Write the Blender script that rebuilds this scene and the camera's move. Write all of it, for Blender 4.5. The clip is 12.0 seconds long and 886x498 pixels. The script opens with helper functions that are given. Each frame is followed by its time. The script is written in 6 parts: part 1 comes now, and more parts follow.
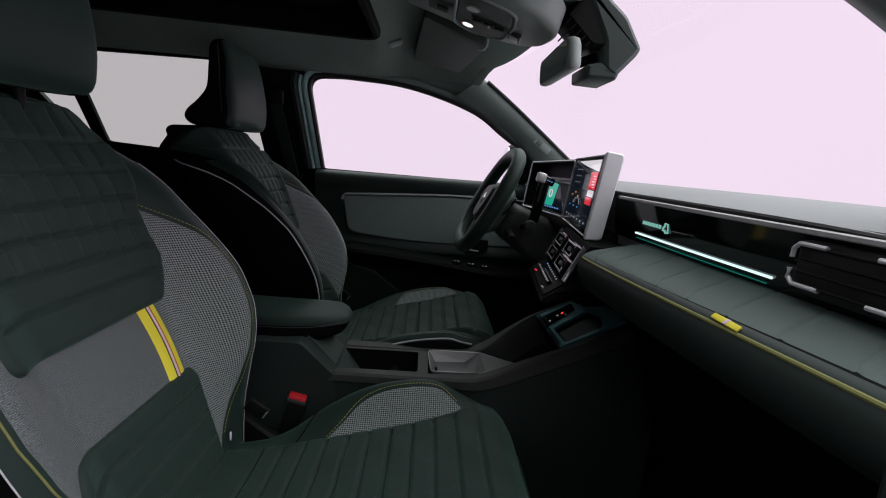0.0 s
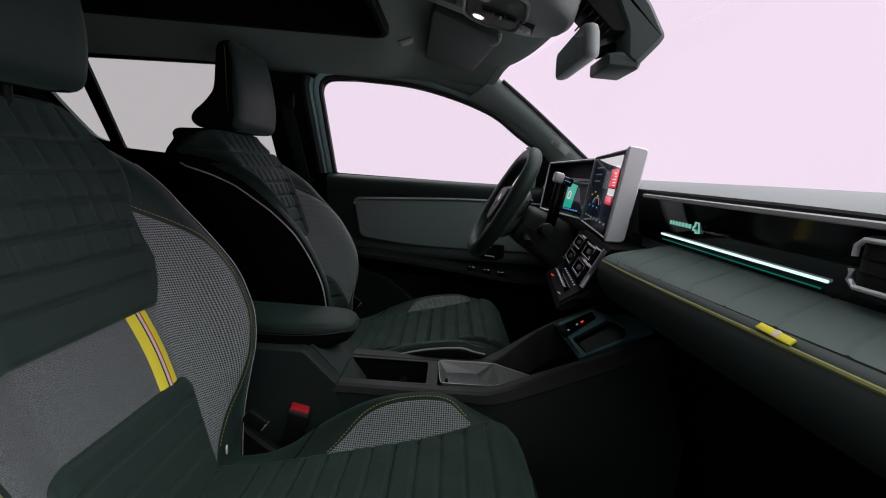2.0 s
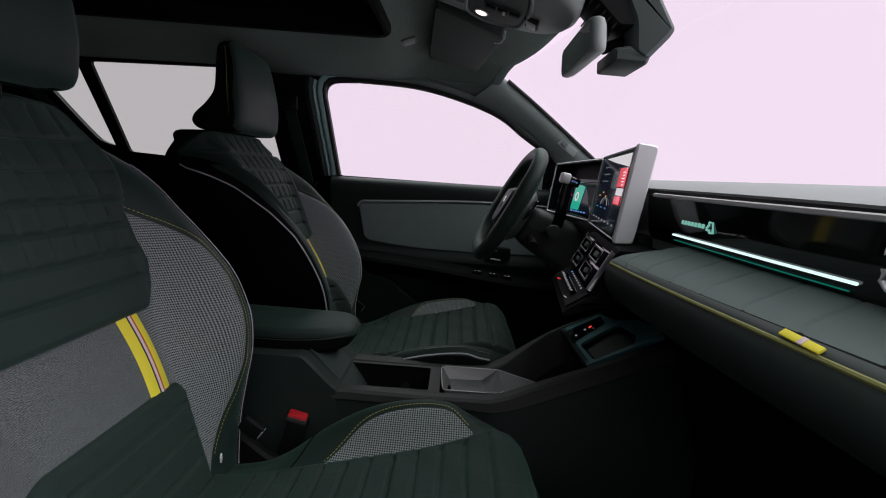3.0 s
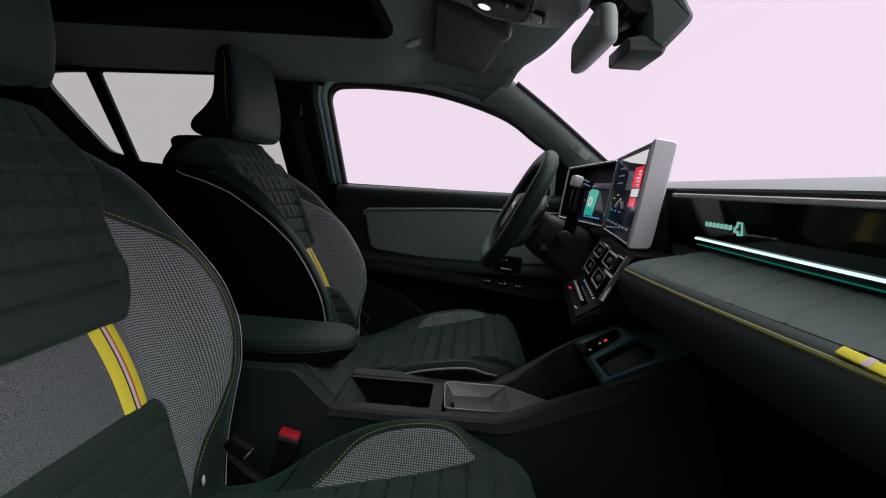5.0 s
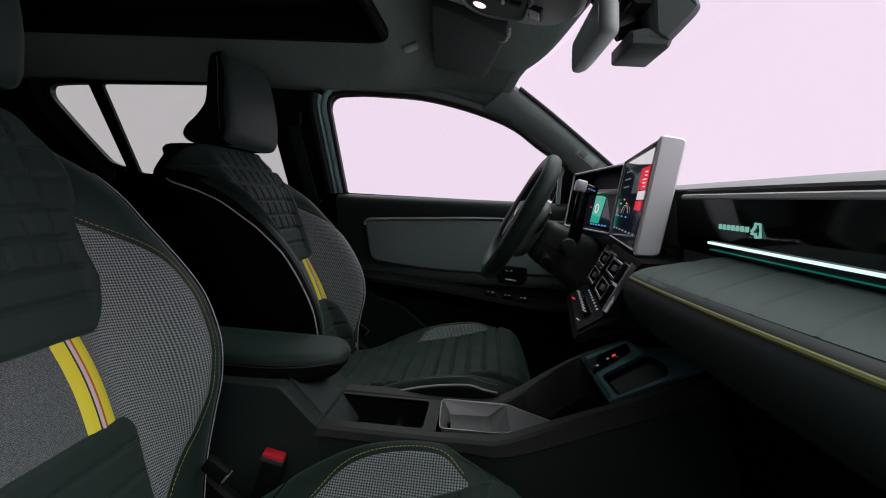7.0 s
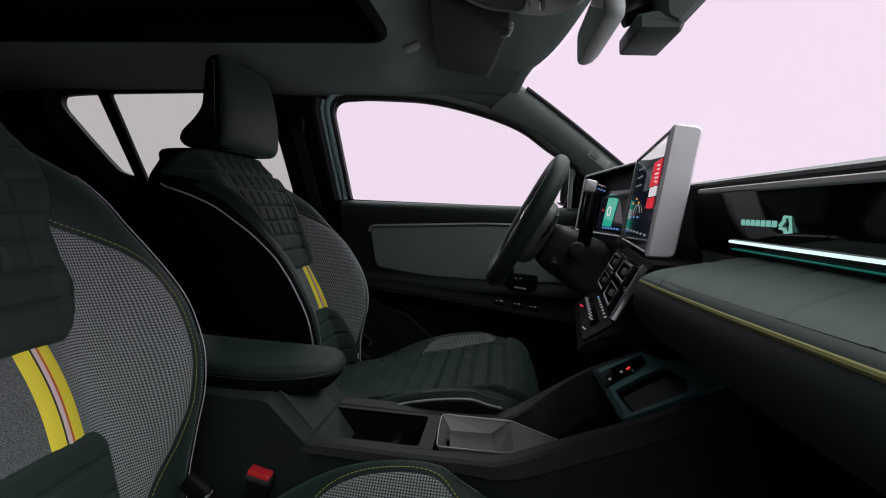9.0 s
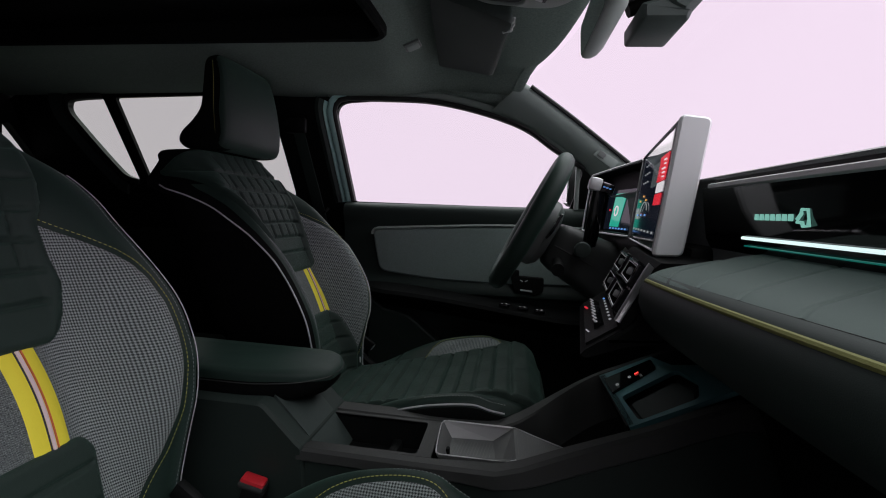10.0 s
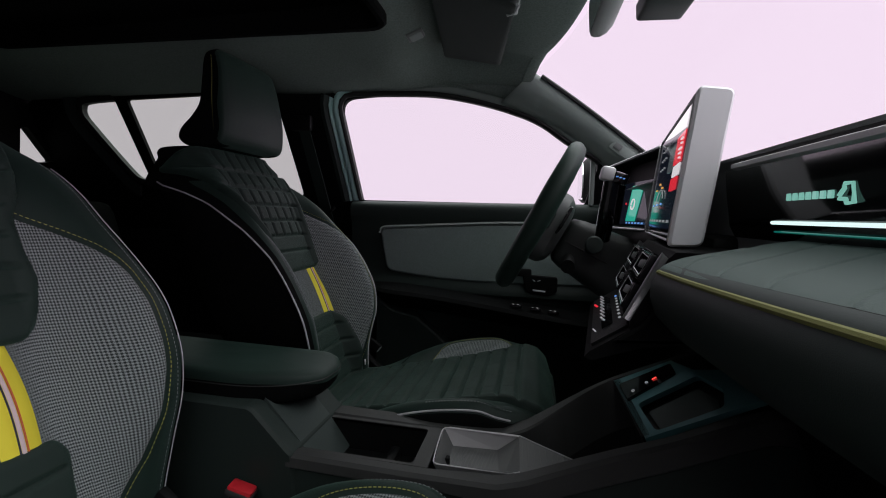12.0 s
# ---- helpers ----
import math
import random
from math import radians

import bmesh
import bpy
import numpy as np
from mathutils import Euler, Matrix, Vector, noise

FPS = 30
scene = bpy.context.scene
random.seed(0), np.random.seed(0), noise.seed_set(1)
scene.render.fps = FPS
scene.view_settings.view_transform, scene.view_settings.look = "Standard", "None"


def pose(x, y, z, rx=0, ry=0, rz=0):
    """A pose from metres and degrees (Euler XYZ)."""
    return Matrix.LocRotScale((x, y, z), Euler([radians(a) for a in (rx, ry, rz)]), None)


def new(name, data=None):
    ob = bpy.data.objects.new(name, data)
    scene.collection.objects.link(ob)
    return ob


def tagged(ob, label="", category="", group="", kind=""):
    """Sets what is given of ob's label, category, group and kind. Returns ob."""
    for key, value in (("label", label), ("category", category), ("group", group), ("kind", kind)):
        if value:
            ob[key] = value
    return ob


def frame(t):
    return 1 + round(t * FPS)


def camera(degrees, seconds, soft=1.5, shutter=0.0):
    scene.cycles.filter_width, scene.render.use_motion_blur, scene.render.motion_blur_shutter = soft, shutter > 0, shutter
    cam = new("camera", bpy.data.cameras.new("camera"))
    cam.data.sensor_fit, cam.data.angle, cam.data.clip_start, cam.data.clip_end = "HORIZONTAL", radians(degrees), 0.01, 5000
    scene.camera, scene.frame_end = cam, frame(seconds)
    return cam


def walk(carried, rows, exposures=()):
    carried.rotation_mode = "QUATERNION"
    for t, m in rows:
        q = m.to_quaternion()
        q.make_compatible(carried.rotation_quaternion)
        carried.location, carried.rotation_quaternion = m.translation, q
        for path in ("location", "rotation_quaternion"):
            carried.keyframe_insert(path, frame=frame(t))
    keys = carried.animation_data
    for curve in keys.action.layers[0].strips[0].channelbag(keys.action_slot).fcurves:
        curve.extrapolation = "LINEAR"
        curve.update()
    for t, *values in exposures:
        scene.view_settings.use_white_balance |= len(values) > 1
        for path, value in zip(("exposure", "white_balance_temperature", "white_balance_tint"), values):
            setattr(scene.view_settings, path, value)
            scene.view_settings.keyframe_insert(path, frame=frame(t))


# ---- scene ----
cam = camera(93.0, 12.0, soft=1.05)
METRES, EYE, TILT, LEAN, TURN = 0.38, 1.22, -11.5, -4.5, -1.7
ROWS = [
    (0.0, 0.0, 0.0, 0.0, 0.0, 0.0, -0.0),
    (0.5, 0.0163, 0.0396, -0.0067, 0.7, 0.26, 0.03),
    (1.0, 0.0299, 0.0768, -0.0121, 1.34, 0.51, 0.04),
    (1.5, 0.0451, 0.1113, -0.0163, 2.0, 0.75, 0.07),
    (2.0, 0.0622, 0.1491, -0.0225, 2.77, 1.05, 0.08),
    (2.5, 0.0773, 0.1874, -0.028, 3.42, 1.34, 0.09),
    (3.0, 0.0945, 0.2243, -0.0334, 3.93, 1.67, 0.09),
    (5.0, 0.1624, 0.3837, -0.0517, 6.14, 3.22, 0.14),
    (5.5, 0.1775, 0.4143, -0.055, 6.53, 3.62, 0.13),
    (6.0, 0.1978, 0.4499, -0.0586, 6.98, 4.08, 0.16),
    (6.5, 0.2183, 0.4893, -0.0642, 7.33, 4.59, 0.19),
    (7.0, 0.2368, 0.5232, -0.068, 7.74, 5.0, 0.25),
    (9.0, 0.3115, 0.6742, -0.0878, 10.04, 6.44, 0.31),
    (9.5, 0.3299, 0.7101, -0.0935, 10.61, 6.71, 0.35),
    (10.0, 0.3467, 0.7487, -0.0996, 11.31, 7.02, 0.33),
    (10.5, 0.3642, 0.7864, -0.1047, 12.04, 7.22, 0.36),
    (11.0, 0.3841, 0.8279, -0.1117, 12.91, 7.36, 0.36),
    (11.5, 0.3981, 0.8637, -0.1173, 13.63, 7.43, 0.35),
    (12.0, 0.4147, 0.9003, -0.1233, 14.04, 7.49, 0.31),
]
walk(cam, [(t, pose(0, 0, EYE, TILT, LEAN, TURN) @ pose(METRES * x, METRES * y, METRES * z, 90 + pitch, roll, yaw)) for t, x, y, z, yaw, pitch, roll in ROWS])

# ---- world and light: white studio, faintly pink backdrop, unseen brightness added overhead and ahead ----
YC = 1.0            # the car's centre line; x forward, y to the driver's side
world = bpy.data.worlds.new("studio")
scene.world = world
world.use_nodes = True
wn, wl = world.node_tree.nodes, world.node_tree.links
wn.clear()
w_out = wn.new("ShaderNodeOutputWorld")
w_bg = wn.new("ShaderNodeBackground")
w_geo = wn.new("ShaderNodeTexCoord")
w_sep = wn.new("ShaderNodeSeparateXYZ")
w_ramp = wn.new("ShaderNodeValToRGB")
w_ramp.color_ramp.elements[0].position, w_ramp.color_ramp.elements[0].color = 0.73, (0.952, 0.779, 0.948, 1)
w_ramp.color_ramp.elements[1].position, w_ramp.color_ramp.elements[1].color = 0.80, (2.75, 2.80, 2.90, 1)
w_map = wn.new("ShaderNodeMath")
w_map.operation = "MULTIPLY_ADD"
w_map.inputs[1].default_value, w_map.inputs[2].default_value = 0.5, 0.5
wl.new(w_geo.outputs["Generated"], w_sep.inputs[0])
wl.new(w_sep.outputs["Z"], w_map.inputs[0])
wl.new(w_map.outputs[0], w_ramp.inputs[0])
wl.new(w_ramp.outputs[0], w_bg.inputs["Color"])
# the lit half of the studio lies beyond the car; it falls off to the unlit half on the passenger's side
w_dot = wn.new("ShaderNodeVectorMath")
w_dot.operation = "DOT_PRODUCT"
w_dot.inputs[1].default_value = (0.40, 0.75, 0.53)
wl.new(w_geo.outputs["Generated"], w_dot.inputs[0])
w_fall = wn.new("ShaderNodeMapRange")
w_fall.interpolation_type = "SMOOTHSTEP"
for key, value in (("From Min", -0.55), ("From Max", 0.15), ("To Min", 0.06), ("To Max", 1.0)):
    w_fall.inputs[key].default_value = value
wl.new(w_dot.outputs["Value"], w_fall.inputs["Value"])
# an unseen glow ahead of the car, added to brighten the seat fronts
w_ahead = wn.new("ShaderNodeVectorMath")
w_ahead.operation = "DOT_PRODUCT"
w_ahead.inputs[1].default_value = (0.950, 0.0, 0.312)
wl.new(w_geo.outputs["Generated"], w_ahead.inputs[0])
w_fill = wn.new("ShaderNodeMapRange")
w_fill.interpolation_type = "SMOOTHSTEP"
for key, value in (("From Min", 0.84), ("From Max", 0.95), ("To Min", 0.0), ("To Max", 1.0)):
    w_fill.inputs[key].default_value = value
wl.new(w_ahead.outputs["Value"], w_fill.inputs["Value"])
w_sum = wn.new("ShaderNodeMath")
w_sum.operation = "ADD"
wl.new(w_fall.outputs["Result"], w_sum.inputs[0])
wl.new(w_fill.outputs["Result"], w_sum.inputs[1])
wl.new(w_sum.outputs[0], w_bg.inputs["Strength"])
wl.new(w_bg.outputs[0], w_out.inputs[0])


# ---- materials ----
def material(name, color, rough=0.5, metal=0.0, grain=0.0, grain_scale=300.0, vary=0.15, vary_scale=6.0, coat=0.0, sheen=0.0, spec=0.5, coords="Object"):
    m = bpy.data.materials.new(name)
    m.use_nodes = True
    n, l = m.node_tree.nodes, m.node_tree.links
    b = n["Principled BSDF"]
    tc = n.new("ShaderNodeTexCoord")
    big, fine = n.new("ShaderNodeTexNoise"), n.new("ShaderNodeTexNoise")
    big.inputs["Scale"].default_value, big.inputs["Detail"].default_value = vary_scale, 4
    fine.inputs["Scale"].default_value, fine.inputs["Detail"].default_value = grain_scale, 3
    l.new(tc.outputs[coords], big.inputs["Vector"])
    l.new(tc.outputs[coords], fine.inputs["Vector"])
    mix = n.new("ShaderNodeMath")
    mix.operation = "MULTIPLY_ADD"
    mix.inputs[1].default_value, mix.inputs[2].default_value = vary * 2, 1 - vary
    l.new(big.outputs["Fac"], mix.inputs[0])
    fin = n.new("ShaderNodeMath")
    fin.operation = "MULTIPLY_ADD"
    fin.inputs[1].default_value, fin.inputs[2].default_value = vary * 1.4, 1 - vary * 0.7
    l.new(fine.outputs["Fac"], fin.inputs[0])
    both = n.new("ShaderNodeMath")
    both.operation = "MULTIPLY"
    l.new(mix.outputs[0], both.inputs[0])
    l.new(fin.outputs[0], both.inputs[1])
    tint = n.new("ShaderNodeVectorMath")
    tint.operation = "SCALE"
    tint.inputs[0].default_value = color
    l.new(both.outputs[0], tint.inputs["Scale"])
    l.new(tint.outputs[0], b.inputs["Base Color"])
    rr = n.new("ShaderNodeMath")
    rr.operation = "MULTIPLY_ADD"
    rr.inputs[1].default_value, rr.inputs[2].default_value = 0.16 * rough, rough * 0.92
    l.new(big.outputs["Fac"], rr.inputs[0])
    l.new(rr.outputs[0], b.inputs["Roughness"])
    b.inputs["Metallic"].default_value = metal
    b.inputs["Coat Weight"].default_value = coat
    b.inputs["Coat Roughness"].default_value = 0.06
    b.inputs["Sheen Weight"].default_value = sheen
    b.inputs["Sheen Tint"].default_value = (*(c / max(color) for c in color), 1)
    b.inputs["Specular IOR Level"].default_value = spec
    if grain:
        bump = n.new("ShaderNodeBump")
        bump.inputs["Strength"].default_value, bump.inputs["Distance"].default_value = grain, 0.001
        l.new(fine.outputs["Fac"], bump.inputs["Height"])
        l.new(bump.outputs[0], b.inputs["Normal"])
    return m


def glow(name, color, strength):
    m = bpy.data.materials.new(name)
    m.use_nodes = True
    b = m.node_tree.nodes["Principled BSDF"]
    b.inputs["Base Color"].default_value = (0.02, 0.02, 0.02, 1)
    b.inputs["Emission Color"].default_value = (*color, 1)
    b.inputs["Emission Strength"].default_value = strength
    b.inputs["Roughness"].default_value = 0.08
    b.inputs["Specular IOR Level"].default_value = 0.25
    return m


def glass(name, tint):
    m = bpy.data.materials.new(name)
    m.use_nodes = True
    n, l = m.node_tree.nodes, m.node_tree.links
    n.clear()
    out, mix = n.new("ShaderNodeOutputMaterial"), n.new("ShaderNodeMixShader")
    clear, shine, fr = n.new("ShaderNodeBsdfTransparent"), n.new("ShaderNodeBsdfGlossy"), n.new("ShaderNodeLayerWeight")
    clear.inputs["Color"].default_value = (*tint, 1)
    shine.inputs["Roughness"].default_value = 0.02
    fr.inputs["Blend"].default_value = 0.5
    steep, low = n.new("ShaderNodeMath"), n.new("ShaderNodeMath")
    steep.operation, low.operation = "POWER", "MULTIPLY_ADD"
    steep.inputs[1].default_value = 5.0
    low.inputs[1].default_value, low.inputs[2].default_value = 0.35, 0.02
    l.new(fr.outputs["Facing"], steep.inputs[0])
    l.new(steep.outputs[0], low.inputs[0])
    l.new(low.outputs[0], mix.inputs[0])
    l.new(clear.outputs[0], mix.inputs[1])
    l.new(shine.outputs[0], mix.inputs[2])
    l.new(mix.outputs[0], out.inputs[0])
    return m


def houndstooth(name, period, dark, light, grain):
    """A woven two-colour check on UVs in metres."""
    m = material(name, (1, 1, 1), rough=0.9, sheen=0.15, spec=0.2)
    n, l = m.node_tree.nodes, m.node_tree.links
    b = n["Principled BSDF"]
    uv = n.new("ShaderNodeUVMap")
    sep = n.new("ShaderNodeSeparateXYZ")
    l.new(uv.outputs[0], sep.inputs[0])

    def op(kind, a, c=None, v=None):
        k = n.new("ShaderNodeMath")
        k.operation = kind
        l.new(a, k.inputs[0])
        if c is not None:
            l.new(c, k.inputs[1])
        elif v is not None:
            k.inputs[1].default_value = v
        return k.outputs[0]

    px, py = op("DIVIDE", sep.outputs[0], v=period), op("DIVIDE", sep.outputs[1], v=period)
    warp, weft = op("LESS_THAN", op("FRACT", px), v=0.5), op("LESS_THAN", op("FRACT", py), v=0.5)
    twill = op("LESS_THAN", op("FRACT", op("MULTIPLY", op("ADD", px, py), v=2.0)), v=0.5)
    ca = op("MULTIPLY", warp, twill)
    inv = n.new("ShaderNodeMath")
    inv.operation = "SUBTRACT"
    inv.inputs[0].default_value = 1.0
    l.new(twill, inv.inputs[1])
    cb = op("MULTIPLY", weft, inv.outputs[0])
    fac = op("ADD", ca, cb)
    noise_t = n.new("ShaderNodeTexNoise")
    noise_t.inputs["Scale"].default_value = 900
    noise_t.inputs["Detail"].default_value = 2
    mixc = n.new("ShaderNodeMix")
    mixc.data_type = "RGBA"
    mixc.inputs["A"].default_value, mixc.inputs["B"].default_value = (*dark, 1), (*light, 1)
    l.new(fac, mixc.inputs["Factor"])
    # plain heather weave inboard of the check
    heather = n.new("ShaderNodeTexNoise")
    heather.inputs["Scale"].default_value, heather.inputs["Detail"].default_value = 800, 4
    squash = n.new("ShaderNodeMapping")
    squash.inputs["Scale"].default_value = (1.0, 0.6, 2.0)
    hc = n.new("ShaderNodeTexCoord")
    l.new(hc.outputs["Object"], squash.inputs["Vector"])
    l.new(squash.outputs[0], heather.inputs["Vector"])
    hr = n.new("ShaderNodeMapRange")
    for key, value in (("From Min", 0.34), ("From Max", 0.66), ("To Min", 0.05), ("To Max", 0.62)):
        hr.inputs[key].default_value = value
    l.new(heather.outputs["Fac"], hr.inputs["Value"])
    zone = n.new("ShaderNodeMapRange")
    zone.interpolation_type = "SMOOTHSTEP"
    for key, value in (("From Min", 0.105), ("From Max", 0.150), ("To Min", 0.0), ("To Max", 1.0)):
        zone.inputs[key].default_value = value
    l.new(sep.outputs[0], zone.inputs["Value"])
    weave = n.new("ShaderNodeMix")
    l.new(zone.outputs["Result"], weave.inputs["Factor"])
    fine_x = op("MULTIPLY_ADD", op("SINE", op("MULTIPLY", sep.outputs[0], v=2800.0)), v=0.16)
    fine_y = op("MULTIPLY_ADD", op("SINE", op("MULTIPLY", sep.outputs[1], v=2400.0)), v=0.26)
    for f_ in (fine_x, fine_y):
        f_.node.inputs[2].default_value = 1.0
    l.new(op("MULTIPLY", op("MULTIPLY", hr.outputs["Result"], fine_x), fine_y), weave.inputs["A"])
    l.new(fac, weave.inputs["B"])
    l.new(weave.outputs["Result"], mixc.inputs["Factor"])
    var = n.new("ShaderNodeMath")
    var.operation = "MULTIPLY_ADD"
    var.inputs[1].default_value, var.inputs[2].default_value = 0.9, 0.55
    l.new(noise_t.outputs["Fac"], var.inputs[0])
    sc = n.new("ShaderNodeVectorMath")
    sc.operation = "SCALE"
    l.new(mixc.outputs["Result"], sc.inputs[0])
    l.new(var.outputs[0], sc.inputs["Scale"])
    l.new(sc.outputs[0], b.inputs["Base Color"])
    bump = n.new("ShaderNodeBump")
    bump.inputs["Strength"].default_value, bump.inputs["Distance"].default_value = grain, 0.0006
    l.new(fac, bump.inputs["Height"])
    l.new(bump.outputs[0], b.inputs["Normal"])
    return m


LEATHER = material("dark_leather", (0.0130, 0.0245, 0.0200), 0.50, grain=0.35, grain_scale=900, vary=0.12, sheen=0.08, spec=0.22)
SIDE = material("black_side_and_shade_cloth", (0.0030, 0.0034, 0.0034), 0.85, grain=0.3, grain_scale=1200, spec=0.08)
QUILT = material("dark_green_quilted_cloth", (0.0140, 0.0255, 0.0208), 0.60, grain=0.5, grain_scale=1500, vary=0.18, sheen=0.12, spec=0.22)
CHECK = houndstooth("houndstooth_cloth", 0.0044, (0.012, 0.016, 0.018), (0.275, 0.310, 0.306), 0.6)
YELLOW = material("yellow_webbing", (0.78, 0.68, 0.04), 0.7, grain=0.5, grain_scale=1400, vary=0.1)
YELLOW_THREAD = material("yellow_thread", (0.40, 0.38, 0.09), 0.75, vary=0.1)
GREY_THREAD = material("grey_thread", (0.32, 0.33, 0.33), 0.75, vary=0.1)
WHITE_WEB = material("white_thread_band", (0.70, 0.68, 0.70), 0.7, vary=0.1)
RED_WEB = material("red_thread_band", (0.55, 0.12, 0.04), 0.7, vary=0.1)
NAVY_WEB = material("navy_thread_band", (0.02, 0.02, 0.05), 0.7, vary=0.1)
PIPING = material("pale_grey_piping", (0.46, 0.46, 0.48), 0.55, grain=0.2, grain_scale=1200)
PLASTIC = material("black_plastic", (0.0050, 0.0055, 0.0055), 0.55, grain=0.25, grain_scale=1500, vary=0.12, spec=0.14)
SOFT = material("soft_dark_plastic", (0.019, 0.028, 0.025), 0.58, grain=0.14, grain_scale=1300, vary=0.12, spec=0.26)
TRIM = material("grey_pillar_plastic", (0.200, 0.232, 0.218), 0.6, grain=0.35, grain_scale=1400, vary=0.1)
GLOSS = material("gloss_black", (0.006, 0.006, 0.007), 0.08, vary=0.05, coat=0.5)
SILVER = material("satin_silver", (0.74, 0.73, 0.75), 0.52, metal=0.25, grain=0.05, grain_scale=2500, vary=0.06)
CHROME = material("chrome", (0.75, 0.76, 0.77), 0.12, metal=1.0, vary=0.03)
FELT = material("headliner_felt", (0.146, 0.176, 0.160), 0.95, grain=0.9, grain_scale=700, vary=0.38, vary_scale=230.0, spec=0.04)
DOOR_CLOTH = material("grey_door_cloth", (0.190, 0.235, 0.225), 0.95, grain=0.8, grain_scale=900, vary=0.22, vary_scale=260.0, sheen=0.2, spec=0.15)
SHELF = material("grey_green_dash_cloth", (0.062, 0.084, 0.077), 0.68, grain=0.45, grain_scale=1500, vary=0.12, sheen=0.1, spec=0.35)
DASHTOP = material("grey_dash_top", (0.23, 0.238, 0.242), 0.7, grain=0.5, grain_scale=800, vary=0.1)
CARPET = material("black_carpet", (0.010, 0.010, 0.011), 1.0, grain=1.0, grain_scale=600, vary=0.3, spec=0.1)
PAINT = material("pale_teal_paint", (0.36, 0.56, 0.54), 0.3, vary=0.03, coat=0.6)
RUBBER = material("black_rubber", (0.012, 0.012, 0.012), 0.6, vary=0.1)
RED = material("red_plastic", (0.55, 0.02, 0.03), 0.35, vary=0.08)
MIRROR = material("mirror_glass", (0.85, 0.86, 0.87), 0.02, metal=1.0, vary=0.0)
STUDIO = material("dark_studio_floor", (0.018, 0.016, 0.018), 0.6, vary=0.03)
SHEET = material("white_bounce_sheet", (0.90, 0.86, 0.89), 0.8, grain=0.3, grain_scale=40, vary=0.04)
CLEAR = glass("clear_glass", (0.97, 0.98, 0.97))
TINTED = glass("tinted_glass", (0.72, 0.775, 0.715))
CONSOLE = material("dark_console_plastic", (0.0360, 0.0372, 0.0364), 0.55, grain=0.3, grain_scale=1500, vary=0.14, spec=0.28)
COVER = material("grey_green_cover_plastic", (0.036, 0.048, 0.045), 0.55, grain=0.25, grain_scale=1500, vary=0.1, spec=0.35)
OVERHEAD = material("grey_overhead_plastic", (0.31, 0.34, 0.325), 0.55, grain=0.25, grain_scale=1400, vary=0.08, spec=0.4)
OLIVE = material("olive_yellow_welt", (0.165, 0.168, 0.050), 0.75, grain=0.3, grain_scale=1500, vary=0.12)
PINK_WEB = material("pale_pink_thread_band", (0.66, 0.52, 0.54), 0.7, vary=0.1)
TRAY_FLOOR = material("grey_rubber_tray", (0.115, 0.118, 0.116), 0.6, grain=0.2, grain_scale=1500, vary=0.1)
COLUMN = material("grey_green_column_plastic", (0.018, 0.021, 0.020), 0.5, grain=0.2, grain_scale=1500, vary=0.1)
SHELL = material("grey_shell_plastic", (0.11, 0.118, 0.116), 0.5, grain=0.2, grain_scale=1500, vary=0.08)
BRUSHED = material("brushed_grey_metal", (0.52, 0.52, 0.525), 0.38, metal=1.0, grain=0.1, grain_scale=2500, vary=0.1)
# near-black plastic: the shade below the dash is put into its colour
GLOVE = material("shaded_lower_plastic", (0.0040, 0.0042, 0.0042), 0.7, grain=0.15, grain_scale=1500, vary=0.12, spec=0.05)
TRAY_METAL = material("satin_grey_tray", (0.50, 0.49, 0.50), 0.5, metal=0.3, grain=0.12, grain_scale=2500, vary=0.1)
DARK_THREAD = material("dark_grey_thread", (0.075, 0.085, 0.082), 0.8, vary=0.1)
STRIP = glow("light_strip", (0.75, 0.95, 0.95), 1.05)
LETTER = glow("lit_lettering", (0.28, 0.68, 0.58), 0.62)
LAMP_ON = glow("reading_lamp_glow", (1.0, 0.75, 0.7), 2.0)


# ---- mesh helpers ----
def world_origin(ob):
    p = Vector((0, 0, 0))
    while ob is not None:
        p += ob.location
        ob = ob.parent
    return p


def finish(bm, name, mats, smooth=True, angle=40):
    bmesh.ops.remove_doubles(bm, verts=bm.verts, dist=1e-6)
    bmesh.ops.recalc_face_normals(bm, faces=bm.faces)
    me = bpy.data.meshes.new(name)
    bm.to_mesh(me)
    bm.free()
    for m in mats if isinstance(mats, (list, tuple)) else (mats,):
        me.materials.append(m)
    if smooth:
        me.shade_smooth()
        me.set_sharp_from_angle(angle=radians(angle))
    return me


def thing(name, at, label, category, group="", kind=""):
    e = new(name)
    e.location = at
    e.empty_display_size = 0.05
    return tagged(e, label, category, group, kind)


def part(name, bm, mat, parent, label="", smooth=True, angle=40):
    """One mesh object under a thing or a part; the bmesh is in world coordinates."""
    bmesh.ops.translate(bm, verts=bm.verts, vec=-world_origin(parent))
    ob = new(name, finish(bm, name, mat, smooth, angle))
    ob.parent = parent
    return tagged(ob, label)


def single(name, bm, mat, label, category, group="", kind="", smooth=True, angle=40):
    """A thing that is one mesh, with its origin at its own base."""
    lo = Vector([min(v.co[i] for v in bm.verts) for i in range(3)])
    hi = Vector([max(v.co[i] for v in bm.verts) for i in range(3)])
    at = Vector(((lo.x + hi.x) / 2, (lo.y + hi.y) / 2, lo.z))
    bmesh.ops.translate(bm, verts=bm.verts, vec=-at)
    ob = new(name, finish(bm, name, mat, smooth, angle))
    ob.location = at
    return tagged(ob, label, category, group, kind)


